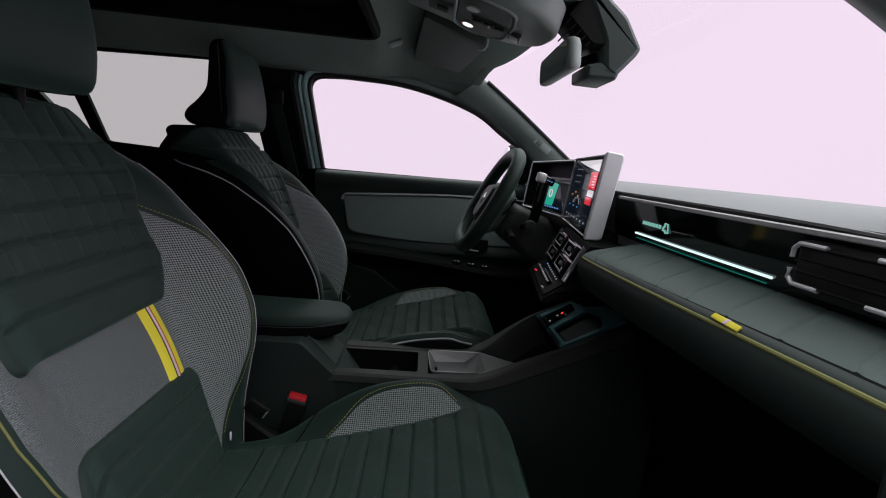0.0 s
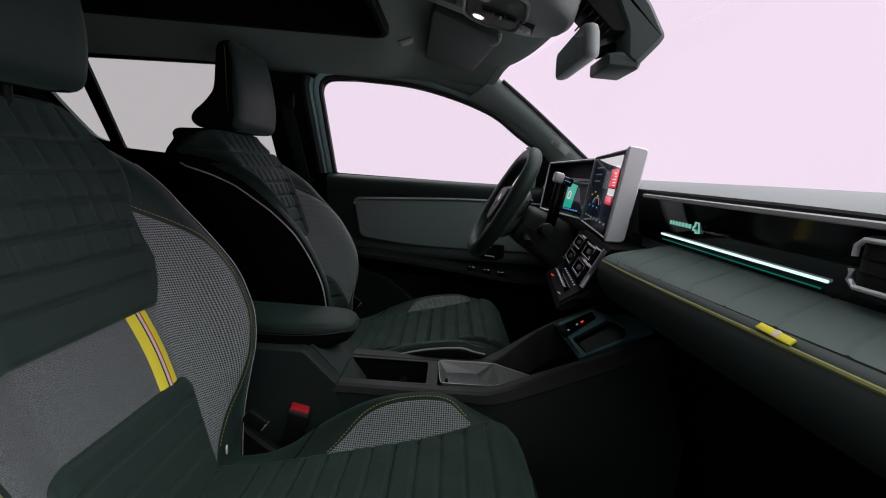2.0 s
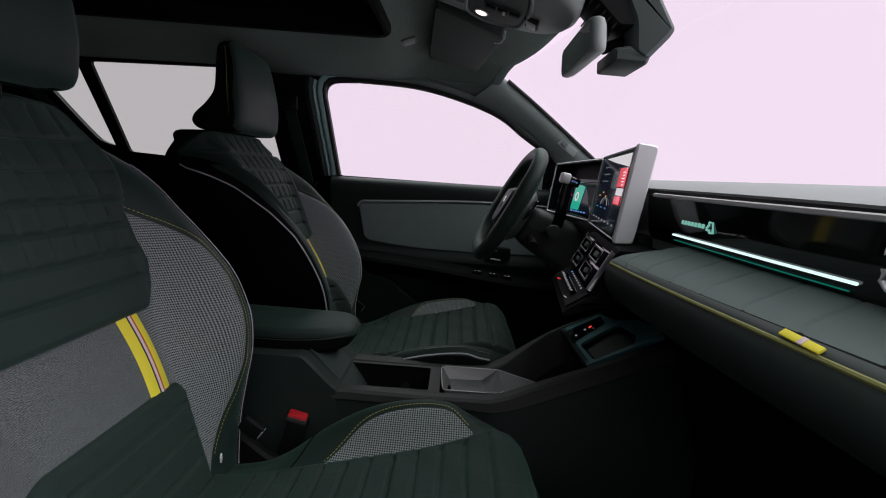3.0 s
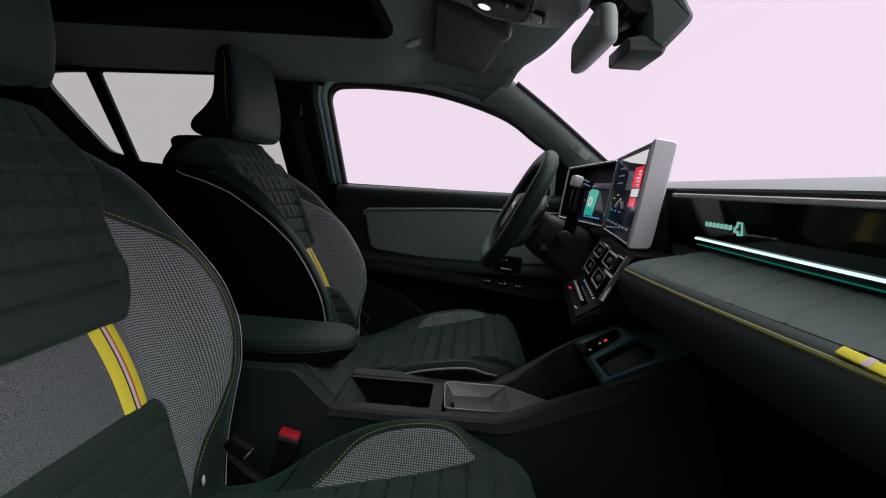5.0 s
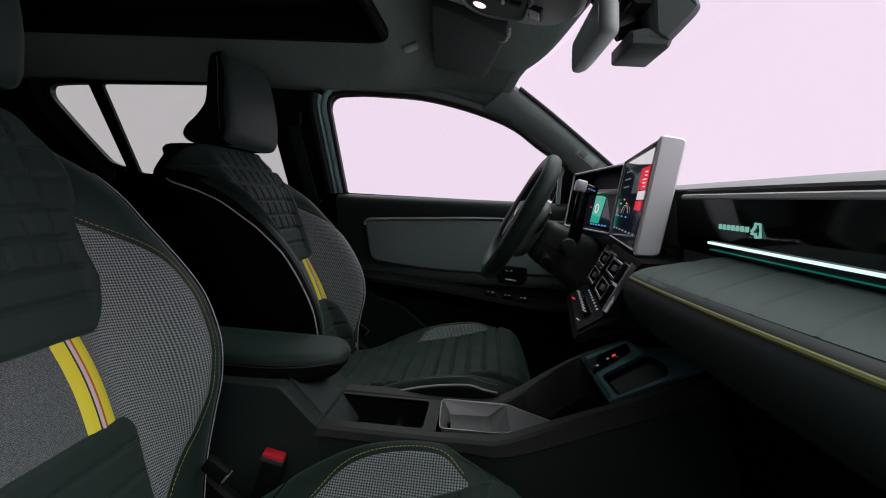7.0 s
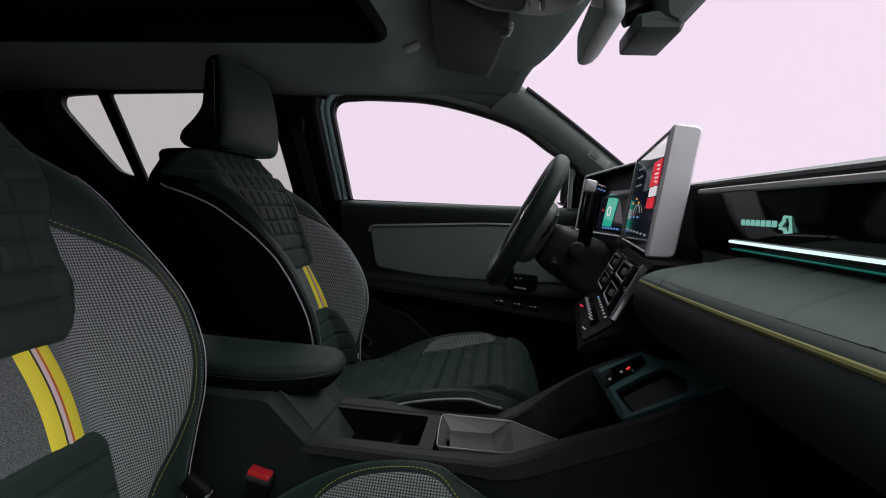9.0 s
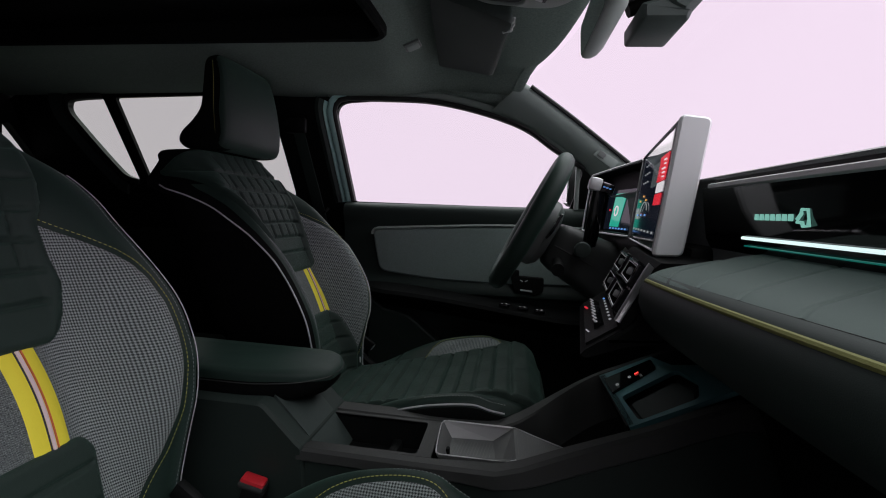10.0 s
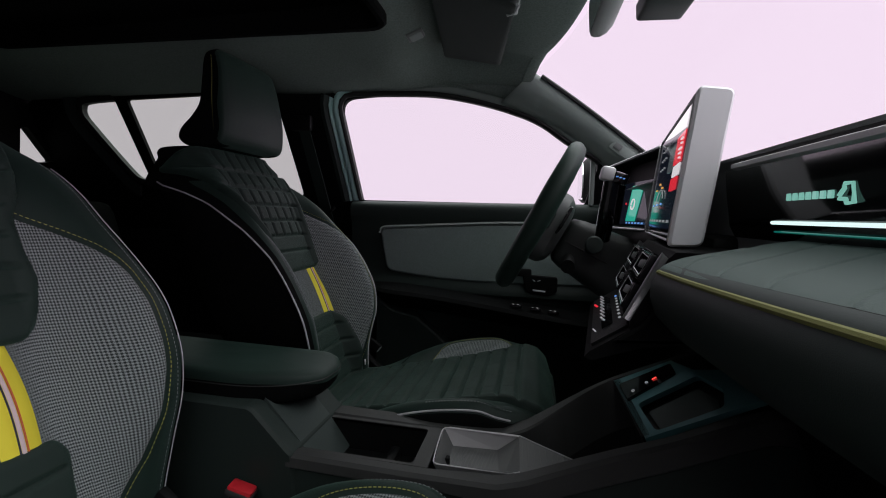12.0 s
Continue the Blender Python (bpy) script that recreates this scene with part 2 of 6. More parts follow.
def box(bm, c, s, bevel=0.0, rot=None, segs=2):
    r = bmesh.ops.create_cube(bm, size=1.0)
    vs = r["verts"]
    bmesh.ops.scale(bm, verts=vs, vec=s)
    if bevel:
        es = list({e for v in vs for e in v.link_edges})
        g = bmesh.ops.bevel(bm, geom=es, offset=bevel, segments=segs, profile=0.5, affect="EDGES")
        vs = list({v for f in g["faces"] for v in f.verts} | {v for v in vs if v.is_valid})
    if rot is not None:
        bmesh.ops.transform(bm, matrix=rot if isinstance(rot, Matrix) else pose(0, 0, 0, *rot), verts=vs)
    bmesh.ops.translate(bm, verts=vs, vec=c)
    return vs


def loft(bm, rings, closed=True, caps=True):
    """Faces between rings of equally many points."""
    vr = [[bm.verts.new(p) for p in r] for r in rings]
    n = len(vr[0])
    for a, b in zip(vr, vr[1:]):
        for i in range(n if closed else n - 1):
            j = (i + 1) % n
            bm.faces.new((a[i], a[j], b[j], b[i]))
    if caps and closed:
        bm.faces.new(vr[0])
        bm.faces.new(vr[-1])
    return vr


def smooth_path(pts, n):
    """n points on a Catmull-Rom curve through pts."""
    p = [Vector(q) for q in pts]
    out = []
    m = len(p) - 1
    for k in range(n):
        f = k / (n - 1) * m
        i = min(int(f), m - 1)
        t = f - i
        a, b, c, d = p[max(i - 1, 0)], p[i], p[i + 1], p[min(i + 2, m)]
        out.append(0.5 * (2 * b + (c - a) * t + (2 * a - 5 * b + 4 * c - d) * t * t + (3 * b - a - 3 * c + d) * t ** 3))
    return out


def tube(bm, pts, r, n=8, closed=False, flat=1.0):
    """A round bar along pts."""
    pts = [Vector(p) for p in pts]
    rings = []
    up = Vector((0.13, 0.21, 0.97))
    k = len(pts)
    for i, p in enumerate(pts):
        a, b = pts[(i - 1) % k if closed else max(i - 1, 0)], pts[(i + 1) % k if closed else min(i + 1, k - 1)]
        d = (b - a).normalized()
        s = d.cross(up)
        s = s.normalized() if s.length > 1e-4 else Vector((1, 0, 0))
        u = s.cross(d)
        rad = r[i] if isinstance(r, (list, tuple)) else r
        rings.append([p + rad * (math.cos(q) * s + flat * math.sin(q) * u) for q in [2 * math.pi * j / n for j in range(n)]])
    if closed:
        rings.append(rings[0])
    loft(bm, rings, True, not closed)


def interp(x, table):
    xs, ys = [t[0] for t in table], [t[1] for t in table]
    return float(np.interp(x, xs, ys))


def step(t):
    t = min(max(t, 0.0), 1.0)
    return t * t * (3 - 2 * t)


def outline(pts, r, seg=5):
    """A polygon in 2D with rounded corners. r: one radius, or one a corner."""
    out = []
    n = len(pts)
    for i in range(n):
        p, a, b = Vector(pts[i]), Vector(pts[i - 1]), Vector(pts[(i + 1) % n])
        rad = r[i] if isinstance(r, (list, tuple)) else r
        if rad <= 0:
            out.append(p)
            continue
        u, w = (a - p), (b - p)
        d = min(rad, u.length * 0.49, w.length * 0.49)
        s, e = p + u.normalized() * d, p + w.normalized() * d
        for k in range(seg + 1):
            t = k / seg
            out.append((1 - t) ** 2 * s + 2 * t * (1 - t) * p + t * t * e)
    return out


def prism(bm, pts2, put, depth, bevel=0.0, segs=2):
    """A flat polygon pts2, put into the world by put(u, v, w), made depth thick along w, its rims bevelled."""
    k = bevel
    levels = [(0.0, k), (k, 0.0), (depth - k, 0.0), (depth, k)] if k else [(0.0, 0.0), (depth, 0.0)]
    c = sum((Vector(p) for p in pts2), Vector((0, 0))) / len(pts2)
    rings = []
    n = len(pts2)
    for w, inset in levels:
        ring = []
        for i in range(n):
            p = Vector(pts2[i])
            if inset:
                a, b = Vector(pts2[i - 1]), Vector(pts2[(i + 1) % n])
                t = (b - a).normalized()
                nor = Vector((-t.y, t.x))
                if nor.dot(c - p) < 0:
                    nor = -nor
                p = p + nor * inset
            ring.append(put(p.x, p.y, w))
        rings.append(ring)
    loft(bm, rings)


def plate(bm, outer, holes, put, depth):
    """A plate with openings, depth thick along w of put(u, v, w)."""
    loops = []
    es = []
    for loop in [outer] + list(holes):
        vs = [bm.verts.new((p[0], p[1], 0)) for p in loop]
        loops.append(vs)
        es += [bm.edges.new((vs[i], vs[(i + 1) % len(vs)])) for i in range(len(vs))]
    r = bmesh.ops.triangle_fill(bm, use_beauty=True, use_dissolve=False, edges=es)
    fs = [f for f in r["geom"] if isinstance(f, bmesh.types.BMFace)]
    ex = bmesh.ops.extrude_face_region(bm, geom=fs)
    top = {v for v in ex["geom"] if isinstance(v, bmesh.types.BMVert)}
    every = {v for f in fs for v in f.verts} | top
    for f in fs:
        f.normal_flip()
    for v in every:
        v.co = put(v.co.x, v.co.y, depth if v in top else 0.0)


def patch(bm, f, nu, nv, uv=None):
    """A grid of f(u, v) for u and v from 0 to 1, with UVs from uv(u, v)."""
    vs = [[bm.verts.new(f(i / nu, j / nv)) for j in range(nv + 1)] for i in range(nu + 1)]
    layer = bm.loops.layers.uv.verify() if uv else None
    for i in range(nu):
        for j in range(nv):
            fc = bm.faces.new((vs[i][j], vs[i + 1][j], vs[i + 1][j + 1], vs[i][j + 1]))
            if uv:
                for lp, (a, b) in zip(fc.loops, ((i, j), (i + 1, j), (i + 1, j + 1), (i, j + 1))):
                    lp[layer].uv = uv(a / nu, b / nv)


def stitches(bm, pts, length, gap, r):
    """Short threads along a curve."""
    pts = [Vector(p) for p in pts]
    acc, on, seg = 0.0, True, [pts[0]]
    for a, b in zip(pts, pts[1:]):
        d = (b - a).length
        pos = 0.0
        while acc + d - pos >= (length if on else gap):
            pos += (length if on else gap) - acc
            acc = 0.0
            q = a.lerp(b, pos / d)
            if on:
                tube(bm, seg + [q], r, 5)
            seg = [q]
            on = not on
        acc += d - pos
        if on:
            seg.append(b)


# ---- the studio and the car's shell ----
def ribbon(bm, path2, section, put, closed=False, centre=None):
    """Sweeps a closed section of (offset outward, lift) along a 2D path."""
    p = [Vector(q) for q in path2]
    n = len(p)
    c = Vector(centre) if centre else sum(p, Vector((0, 0))) / n
    rings = []
    for i in range(n):
        a, b = p[(i - 1) % n if closed else max(i - 1, 0)], p[(i + 1) % n if closed else min(i + 1, n - 1)]
        t = (b - a).normalized()
        nor = Vector((t.y, -t.x))
        if nor.dot(p[i] - c) < 0:
            nor = -nor
        rings.append([put(*(p[i] + nor * o), w) for o, w in section])
    if closed:
        rings.append(rings[0])
    loft(bm, rings, True, not closed)


# unseen floor, kept dark so little light bounces up into the cabin
bm = bmesh.new()
box(bm, (0, 1, -0.05), (40, 40, 0.1))
single("ground", bm, STUDIO, "unseen studio floor under the car, dark to cut bounce light", "floor", kind="structure", smooth=False)

# two unseen white sheets, added to throw light up at the headliner
bm = bmesh.new()
box(bm, (10.4, 1.0, 0.004), (18.8, 16.0, 0.008))
single("backdrop", bm, SHEET, "unseen white sheet before the car, added to bounce light up", "backdrop", kind="structure", smooth=False)
bm = bmesh.new()
box(bm, (0.45, 5.6, 0.004), (0.8, 6.6, 0.008))
single("bounce_sheet_side", bm, SHEET, "unseen white sheet beside the car, added to bounce light up", "backdrop", kind="structure", smooth=False)
bm = bmesh.new()
box(bm, (-0.35, 1.0, 0.20), (2.7, 1.54, 0.36), 0.02)
single("floor", bm, CARPET, "black carpeted floor of the cabin", "floor", kind="structure")


def side_put(u, v, w):
    """Driver's side above the sill: leans inward with height."""
    return Vector((u, 1.765 - (v - 1.16) * 0.37 + w, v))


WIN_FRONT = [(-0.432, 1.163), (0.340, 1.158), (0.372, 1.285), (0.27, 1.345), (0.17, 1.408), (0.03, 1.455), (-0.13, 1.487), (-0.30, 1.496), (-0.462, 1.488)]
win_front = outline(WIN_FRONT, [0.012, 0.01, 0.02, 0.05, 0.05, 0.06, 0.06, 0.06, 0.055], 6)
WIN_REAR = [(-0.66, 1.172), (-1.273, 1.204), (-1.310, 1.514), (-0.70, 1.520)]
win_rear = outline(WIN_REAR, [0.02, 0.012, 0.012, 0.03], 5)
WIN_QUARTER = [(-1.322, 1.222), (-1.385, 1.240), (-1.530, 1.470), (-1.505, 1.508), (-1.362, 1.513)]
win_quarter = outline(WIN_QUARTER, [0.006, 0.03, 0.05, 0.02, 0.006], 5)
SIDE_OUT = [(-1.815, 1.02), (1.0, 1.02), (0.99, 1.12), (0.60, 1.22), (0.16, 1.53), (-0.05, 1.585), (-1.55, 1.60), (-1.815, 1.50)]
bm = bmesh.new()
plate(bm, SIDE_OUT, [win_front, win_rear, win_quarter], side_put, 0.014)
single("wall_driver_side", bm, PLASTIC, "black trimmed side of the cabin with window openings", "wall", kind="structure", angle=30)

bm = bmesh.new()
box(bm, (-0.475, 1.80, 0.56), (2.95, 0.05, 0.94), 0.01)
single("wall_driver_side_lower", bm, PLASTIC, "black lower side of the cabin below the sill", "wall", kind="structure")


def pane(name, poly, put, mat, label):
    bm = bmesh.new()
    prism(bm, poly, put, 0.004)
    return single(name, bm, mat, label, "window", kind="structure", smooth=False)


def grown(poly, d):
    p = [Vector(q) for q in poly]
    c = sum(p, Vector((0, 0))) / len(p)
    return [q + (q - c).normalized() * d for q in p]


pane("window_1", grown(win_front, 0.008), lambda u, v, w: side_put(u, v, w + 0.009), CLEAR, "clear glass of the closed driver's window")
pane("window_2", grown(win_rear, 0.008), lambda u, v, w: side_put(u, v, w + 0.009), TINTED, "grey tinted glass of the rear door")
pane("window_3", grown(win_quarter, 0.006), lambda u, v, w: side_put(u, v, w + 0.009), TINTED, "grey tinted fixed quarter glass")

# seals and painted frame round the driver's window
frame_path = smooth_path([(q[0], q[1], 0) for q in WIN_FRONT[2:8]], 40)
frame_path = [Vector((q.x, q.y)) for q in frame_path] + [Vector((-0.36, 1.497)), Vector((-0.41, 1.497)), Vector((-0.437, 1.493)), Vector((-0.452, 1.48)), Vector((-0.459, 1.462)), Vector((-0.459, 1.44))] + [Vector((-0.459 + 0.027 * (1.44 - z) / 0.277, z)) for z in (1.38, 1.30, 1.23, 1.163)]
door_frame = thing("trim_window_frame", (-0.1, 1.70, 1.16), "pale teal painted window frame with black seals", "trim", kind="structure")
bm = bmesh.new()
ribbon(bm, frame_path, [(-0.003, 0.012), (-0.003, -0.008), (0.004, -0.012), (0.010, -0.009), (0.012, 0.0), (0.012, 0.012)], side_put)
part("seal", bm, RUBBER, door_frame, "black rubber window seal")
# top run in grey instead of teal paint: its dimmer light put into the colour
bm = bmesh.new()
ribbon(bm, frame_path[:42], [(0.0115, 0.0), (0.0115, -0.008), (0.018, -0.011), (0.026, -0.011), (0.030, -0.008), (0.030, 0.0)], side_put)
part("shaded_frame_top", bm, TRIM, door_frame, "top of the window frame, darkened in colour for its dimmer light")
bm = bmesh.new()
ribbon(bm, frame_path[41:], [(0.0115, 0.0), (0.0115, -0.008), (0.018, -0.011), (0.026, -0.011), (0.030, -0.008), (0.030, 0.0)], side_put)
part("painted_frame", bm, PAINT, door_frame, "pale teal painted metal")
bm = bmesh.new()
ribbon(bm, frame_path[43:], [(0.034, 0.0), (0.034, -0.004), (0.037, -0.008), (0.041, -0.011), (0.044, -0.010), (0.046, 0.0)], side_put)
part("painted_jamb", bm, PAINT, door_frame, "pale teal painted door jamb")
bm = bmesh.new()
ribbon(bm, frame_path[:44], [(0.0295, 0.0), (0.0295, -0.014), (0.036, -0.020), (0.044, -0.016), (0.046, 0.0)], side_put)
part("inner_seal", bm, FELT, door_frame, "dark felt edge over the window")
bm = bmesh.new()
ribbon(bm, frame_path[43:], [(0.0455, 0.0), (0.0455, -0.016), (0.054, -0.026), (0.068, -0.022), (0.072, 0.0)], side_put)
part("jamb_seal", bm, SOFT, door_frame, "dark grey-green door seal")
bm = bmesh.new()
box(bm, (0.355, 1.728, 1.235), (0.014, 0.02, 0.16), 0.004, rot=(0, 0, 0))
part("divider", bm, TRIM, door_frame)

# rear quarter: seal and painted edge behind the fixed glass
quarter_path = [(-1.322, 1.222), (-1.368, 1.236), (-1.394, 1.262), (-1.444, 1.335), (-1.496, 1.418), (-1.522, 1.466), (-1.512, 1.498), (-1.48, 1.508), (-1.362, 1.513)]
quarter_path = [Vector((q.x, q.y)) for q in smooth_path([(a, b, 0) for a, b in quarter_path], 30)]
rear_frame = thing("trim_quarter_frame", (-1.4, 1.70, 1.24), "black seal and shade-darkened teal frame of the rear quarter glass", "trim", kind="structure")
bm = bmesh.new()
ribbon(bm, quarter_path, [(-0.002, 0.012), (-0.002, -0.008), (0.010, -0.012), (0.020, -0.008), (0.020, 0.012)], side_put, centre=(-1.36, 1.43))
part("seal", bm, RUBBER, rear_frame)
# teal body paint drawn in dark grey-green, its shade put into the colour
bm = bmesh.new()
ribbon(bm, quarter_path[3:24], [(0.030, 0.0), (0.030, -0.010), (0.050, -0.012), (0.075, -0.010), (0.075, 0.0)], side_put, centre=(-1.36, 1.43))
part("painted_frame", bm, COVER, rear_frame, "teal painted frame, its deep shade put into a dark colour")

# passenger's side: sill, rear part and roof rail close the cabin; the front door stands open
bm = bmesh.new()
box(bm, (-0.475, 0.21, 0.28), (2.95, 0.06, 0.38), 0.02)
single("wall_passenger_sill", bm, PLASTIC, "black door sill on the passenger's side", "wall", kind="structure")


def far_put(u, v, w):
    q = side_put(u, v, w)
    q.y -= 0.37 * max(0.0, 1.16 - v)
    return Vector((q.x, 2 * YC - q.y, q.z))


bm = bmesh.new()
plate(bm, [(-1.95, 0.40), (-0.62, 0.40), (-0.55, 1.16), (-0.60, 1.56), (-1.55, 1.60), (-1.95, 1.45)], [], far_put, 0.05)
single("wall_passenger_side", bm, PLASTIC, "black rear side of the cabin on the passenger's side", "wall", kind="structure", angle=30)

# tail with its window
bm = bmesh.new()
tail_hole = outline([(1.598, 1.290), (1.680, 1.290), (1.716, 1.300), (1.630, 1.424), (1.606, 1.416)], 0.008, 4)
plate(bm, [(0.22, 0.40), (1.80, 0.40), (1.80, 1.18), (1.64, 1.60), (0.36, 1.60), (0.20, 1.18)], [tail_hole], lambda u, v, w: Vector((-1.82 + w, u, v)), 0.04)
single("wall_tail", bm, PLASTIC, "black trimmed tailgate of the cabin", "wall", kind="structure")
pane("window_4", tail_hole, lambda u, v, w: Vector((-1.80 + w, u, v)), TINTED, "grey tinted tailgate window")


# ---- the headliner ----
def header_x(y):
    return 0.160 + 0.135 * (1 - ((y - 1) / 0.58) ** 2)


def roof_z(x, y):
    """Flat in the middle, rolled down to the side rails; the flat part reaches further out before the sunroof."""
    out = abs(y - 1)
    start = 0.39 + 0.12 * step((x + 0.25) / 0.10)
    rail = step((out - start) / (0.650 - start))
    lip = 0.035 * step((x + 0.05) / 0.22) * (0.4 + 0.6 * step((out - 0.15) / 0.35))
    rise = 0.034 * step((x + 0.195) / 0.11) * (1 - rail)
    rear = 0.022 * step((-x - 0.21) / 0.30) * (1 - rail)
    return 1.554 + rise + rear - 0.006 * step((out - 0.2) / 0.2) - (0.041 - 0.018 * step((-x - 0.55) / 0.35)) * rail - lip


HOLE_Y = 0.285
bm = bmesh.new()


def roof_strip(ya, yb, xa, xb, ny, nx):
    for lift in (0.0, 0.025):
        patch(bm, lambda u, v: Vector((xa + (min(xb, header_x(ya + (yb - ya) * v)) - xa) * u, ya + (yb - ya) * v, roof_z(xa + (min(xb, header_x(ya + (yb - ya) * v)) - xa) * u, ya + (yb - ya) * v) + lift)), nx, ny)


roof_strip(YC + HOLE_Y, 1.655, -1.85, 9, 26, 60)
roof_strip(0.345, YC - HOLE_Y, -1.85, 9, 26, 60)
roof_strip(YC - HOLE_Y, YC + HOLE_Y, -0.17, 9, 30, 24)
roof_strip(YC - HOLE_Y, YC + HOLE_Y, -1.85, -1.35, 12, 12)
single("ceiling", bm, FELT, "dark grey felt headliner round a sunroof opening", "ceiling", kind="structure", angle=60)
sunroof = thing("sunroof", (-0.77, 1.0, 1.60), "closed black blind of the panoramic sunroof in the headliner", "sunroof", kind="structure")
bm = bmesh.new()
box(bm, (-0.76, 1.0, 1.613), (1.29, 0.70, 0.026), 0.004)
part("blind", bm, SIDE, sunroof)
bm = bmesh.new()
rim = outline([(-0.17, 0.715), (-0.17, 1.285), (-1.35, 1.285), (-1.35, 0.715)], 0.05, 6)
ribbon(bm, rim, [(-0.012, 0.0), (-0.008, -0.006), (0.004, -0.008), (0.010, -0.003), (0.010, 0.05), (-0.012, 0.05)], lambda u, v, w: Vector((u, v, roof_z(min(u, -0.2), 1.28) - 0.001 + w)), closed=True)
part("frame", bm, SIDE, sunroof)
bm = bmesh.new()
box(bm, (-0.87, 1.0, 1.685), (1.96, 1.36, 0.03), 0.01)
single("roof", bm, PAINT, "pale teal painted roof skin above the headliner", "roof", kind="structure")

# felt carried down from the headliner to the frame of the driver's window
rings = []
edge_path = [q for q in frame_path if -0.42 < q.x < 0.10]
for i in range(1, len(edge_path) - 1):
    q = edge_path[i]
    t = (edge_path[i + 1] - edge_path[i - 1]).normalized()
    nor = Vector((t.y, -t.x))
    nor = nor if nor.y > 0 else -nor
    a = side_put(*(q + nor * 0.0300), -0.014)
    g = step((q.x + 0.10) / 0.19)
    b = Vector((q.x + 0.055 * g, 1.625 - 0.025 * g, 0))
    b.z = roof_z(b.x, b.y) - 0.003
    down = Vector((0.0, -0.45, -0.9)) * 0.004
    rings.append([a + Vector((0, 0.03, 0.0)), a, a + (b - a) * 0.3 + down, a + (b - a) * 0.7 + down, b, b + Vector((0, 0.02, 0.02))])
bm = bmesh.new()
loft(bm, rings)
single("trim_headliner_rail", bm, FELT, "dark felt edge of the headliner above the driver's window", "trim", kind="structure", angle=60)

# ---- pillars and windscreen ----
WS_EDGE = [(0.155, 1.582, 1.524), (0.30, 1.625, 1.432), (0.50, 1.665, 1.288), (0.66, 1.70, 1.17)]
WIN_EDGE = [(0.066, 1.648, 1.462), (0.22, 1.690, 1.388), (0.36, 1.718, 1.300), (0.48, 1.74, 1.19)]


def pillar(name, label, flip):
    a, b = smooth_path(WS_EDGE, 14), smooth_path(WIN_EDGE, 14)
    rings = []
    for p, q in zip(a, b):
        d = (q - p)
        n = d.cross(Vector((0.8, 0.1, -0.58))).normalized()
        if n.y > 0:
            n = -n
        out = -n
        ring = [p + out * 0.03 + d * 0.02, p + Vector((0.006, 0.004, 0.004)), p + n * 0.004 + d * 0.04, p + d * 0.3 + n * 0.014, p + d * 0.6 + n * 0.016, p + d * 0.9 + n * 0.008, q + n * 0.002, q + out * 0.03]
        if flip:
            ring = [Vector((v.x, 2 * YC - v.y, v.z)) for v in ring]
        rings.append(ring)
    bm = bmesh.new()
    loft(bm, rings)
    return single(name, bm, TRIM, label, "pillar trim", kind="structure", angle=60)


pillar("trim_pillar_driver", "grey-green plastic windscreen pillar trim", False)
pillar("trim_pillar_passenger", "dark plastic windscreen pillar trim by the open door", True)
bm = bmesh.new()
tube(bm, [p + Vector((0.008, 0.0, 0.008)) for p in smooth_path(WS_EDGE, 14)[1:]], 0.006, 6)
single("trim_windscreen_seal", bm, RUBBER, "black seal along the windscreen pillar", "trim", kind="structure")
badge = thing("trim_pillar_cover", (0.42, 1.65, 1.30), "small grey plastic cover set into the windscreen pillar", "trim", kind="structure")
rot_b = Matrix.Rotation(radians(36), 4, "Y")
bm = bmesh.new()
box(bm, (0.425, 1.6565, 1.316), (0.075, 0.010, 0.030), 0.004, rot=rot_b)
part("plate", bm, TRIM, badge)
bm = bmesh.new()
box(bm, (0.412, 1.651, 1.327), (0.024, 0.006, 0.018), 0.002, rot=rot_b)
part("latch", bm, SHELL, badge)


def screen_point(u, v):
    """u across, v from the header down to the scuttle."""
    y = 0.29 + 1.42 * u
    y = 1 + (y - 1) * (0.93 + 0.14 * v)
    bow = 0.135 * (1 - ((y - 1) / 0.66) ** 2)
    return Vector((0.165 + 0.60 * v + bow * (1 + 0.5 * v), y, 1.555 - 0.42 * v))


bm = bmesh.new()
patch(bm, lambda u, v: screen_point(u, v), 20, 10)
single("window_5", bm, CLEAR, "clear curved windscreen", "windscreen", kind="structure").visible_shadow = False
bm = bmesh.new()
rings = []
for k in range(31):
    y = 0.412 + 1.176 * k / 30
    x = header_x(y)
    z = roof_z(x, y)
    rings.append([(x - 0.03, y, z + 0.03), (x - 0.028, y, z + 0.001), (x - 0.004, y, z - 0.0015), (x + 0.006, y, z + 0.004), (x + 0.010, y, z + 0.03)])
loft(bm, rings)
single("trim_header", bm, FELT, "dark felt edge of the headliner over the windscreen", "trim", kind="structure")

# bonnet before the windscreen, out of view, added to bounce light onto the headliner
bm = bmesh.new()
loft(bm, [[Vector((x, 1 + q * (0.74 - 0.10 * step((x - 1.3) / 0.6)), z - 0.05 * abs(q) ** 3)) for q in np.linspace(-1, 1, 21)] + [Vector((x, 1.6, z - 0.30)), Vector((x, 0.4, z - 0.30))] for x, z in ((0.96, 1.085), (1.15, 1.080), (1.40, 1.060), (1.65, 1.020), (1.85, 0.96), (1.92, 0.90))])
single("bonnet", bm, PAINT, "pale teal painted bonnet before the windscreen", "bonnet", kind="structure")

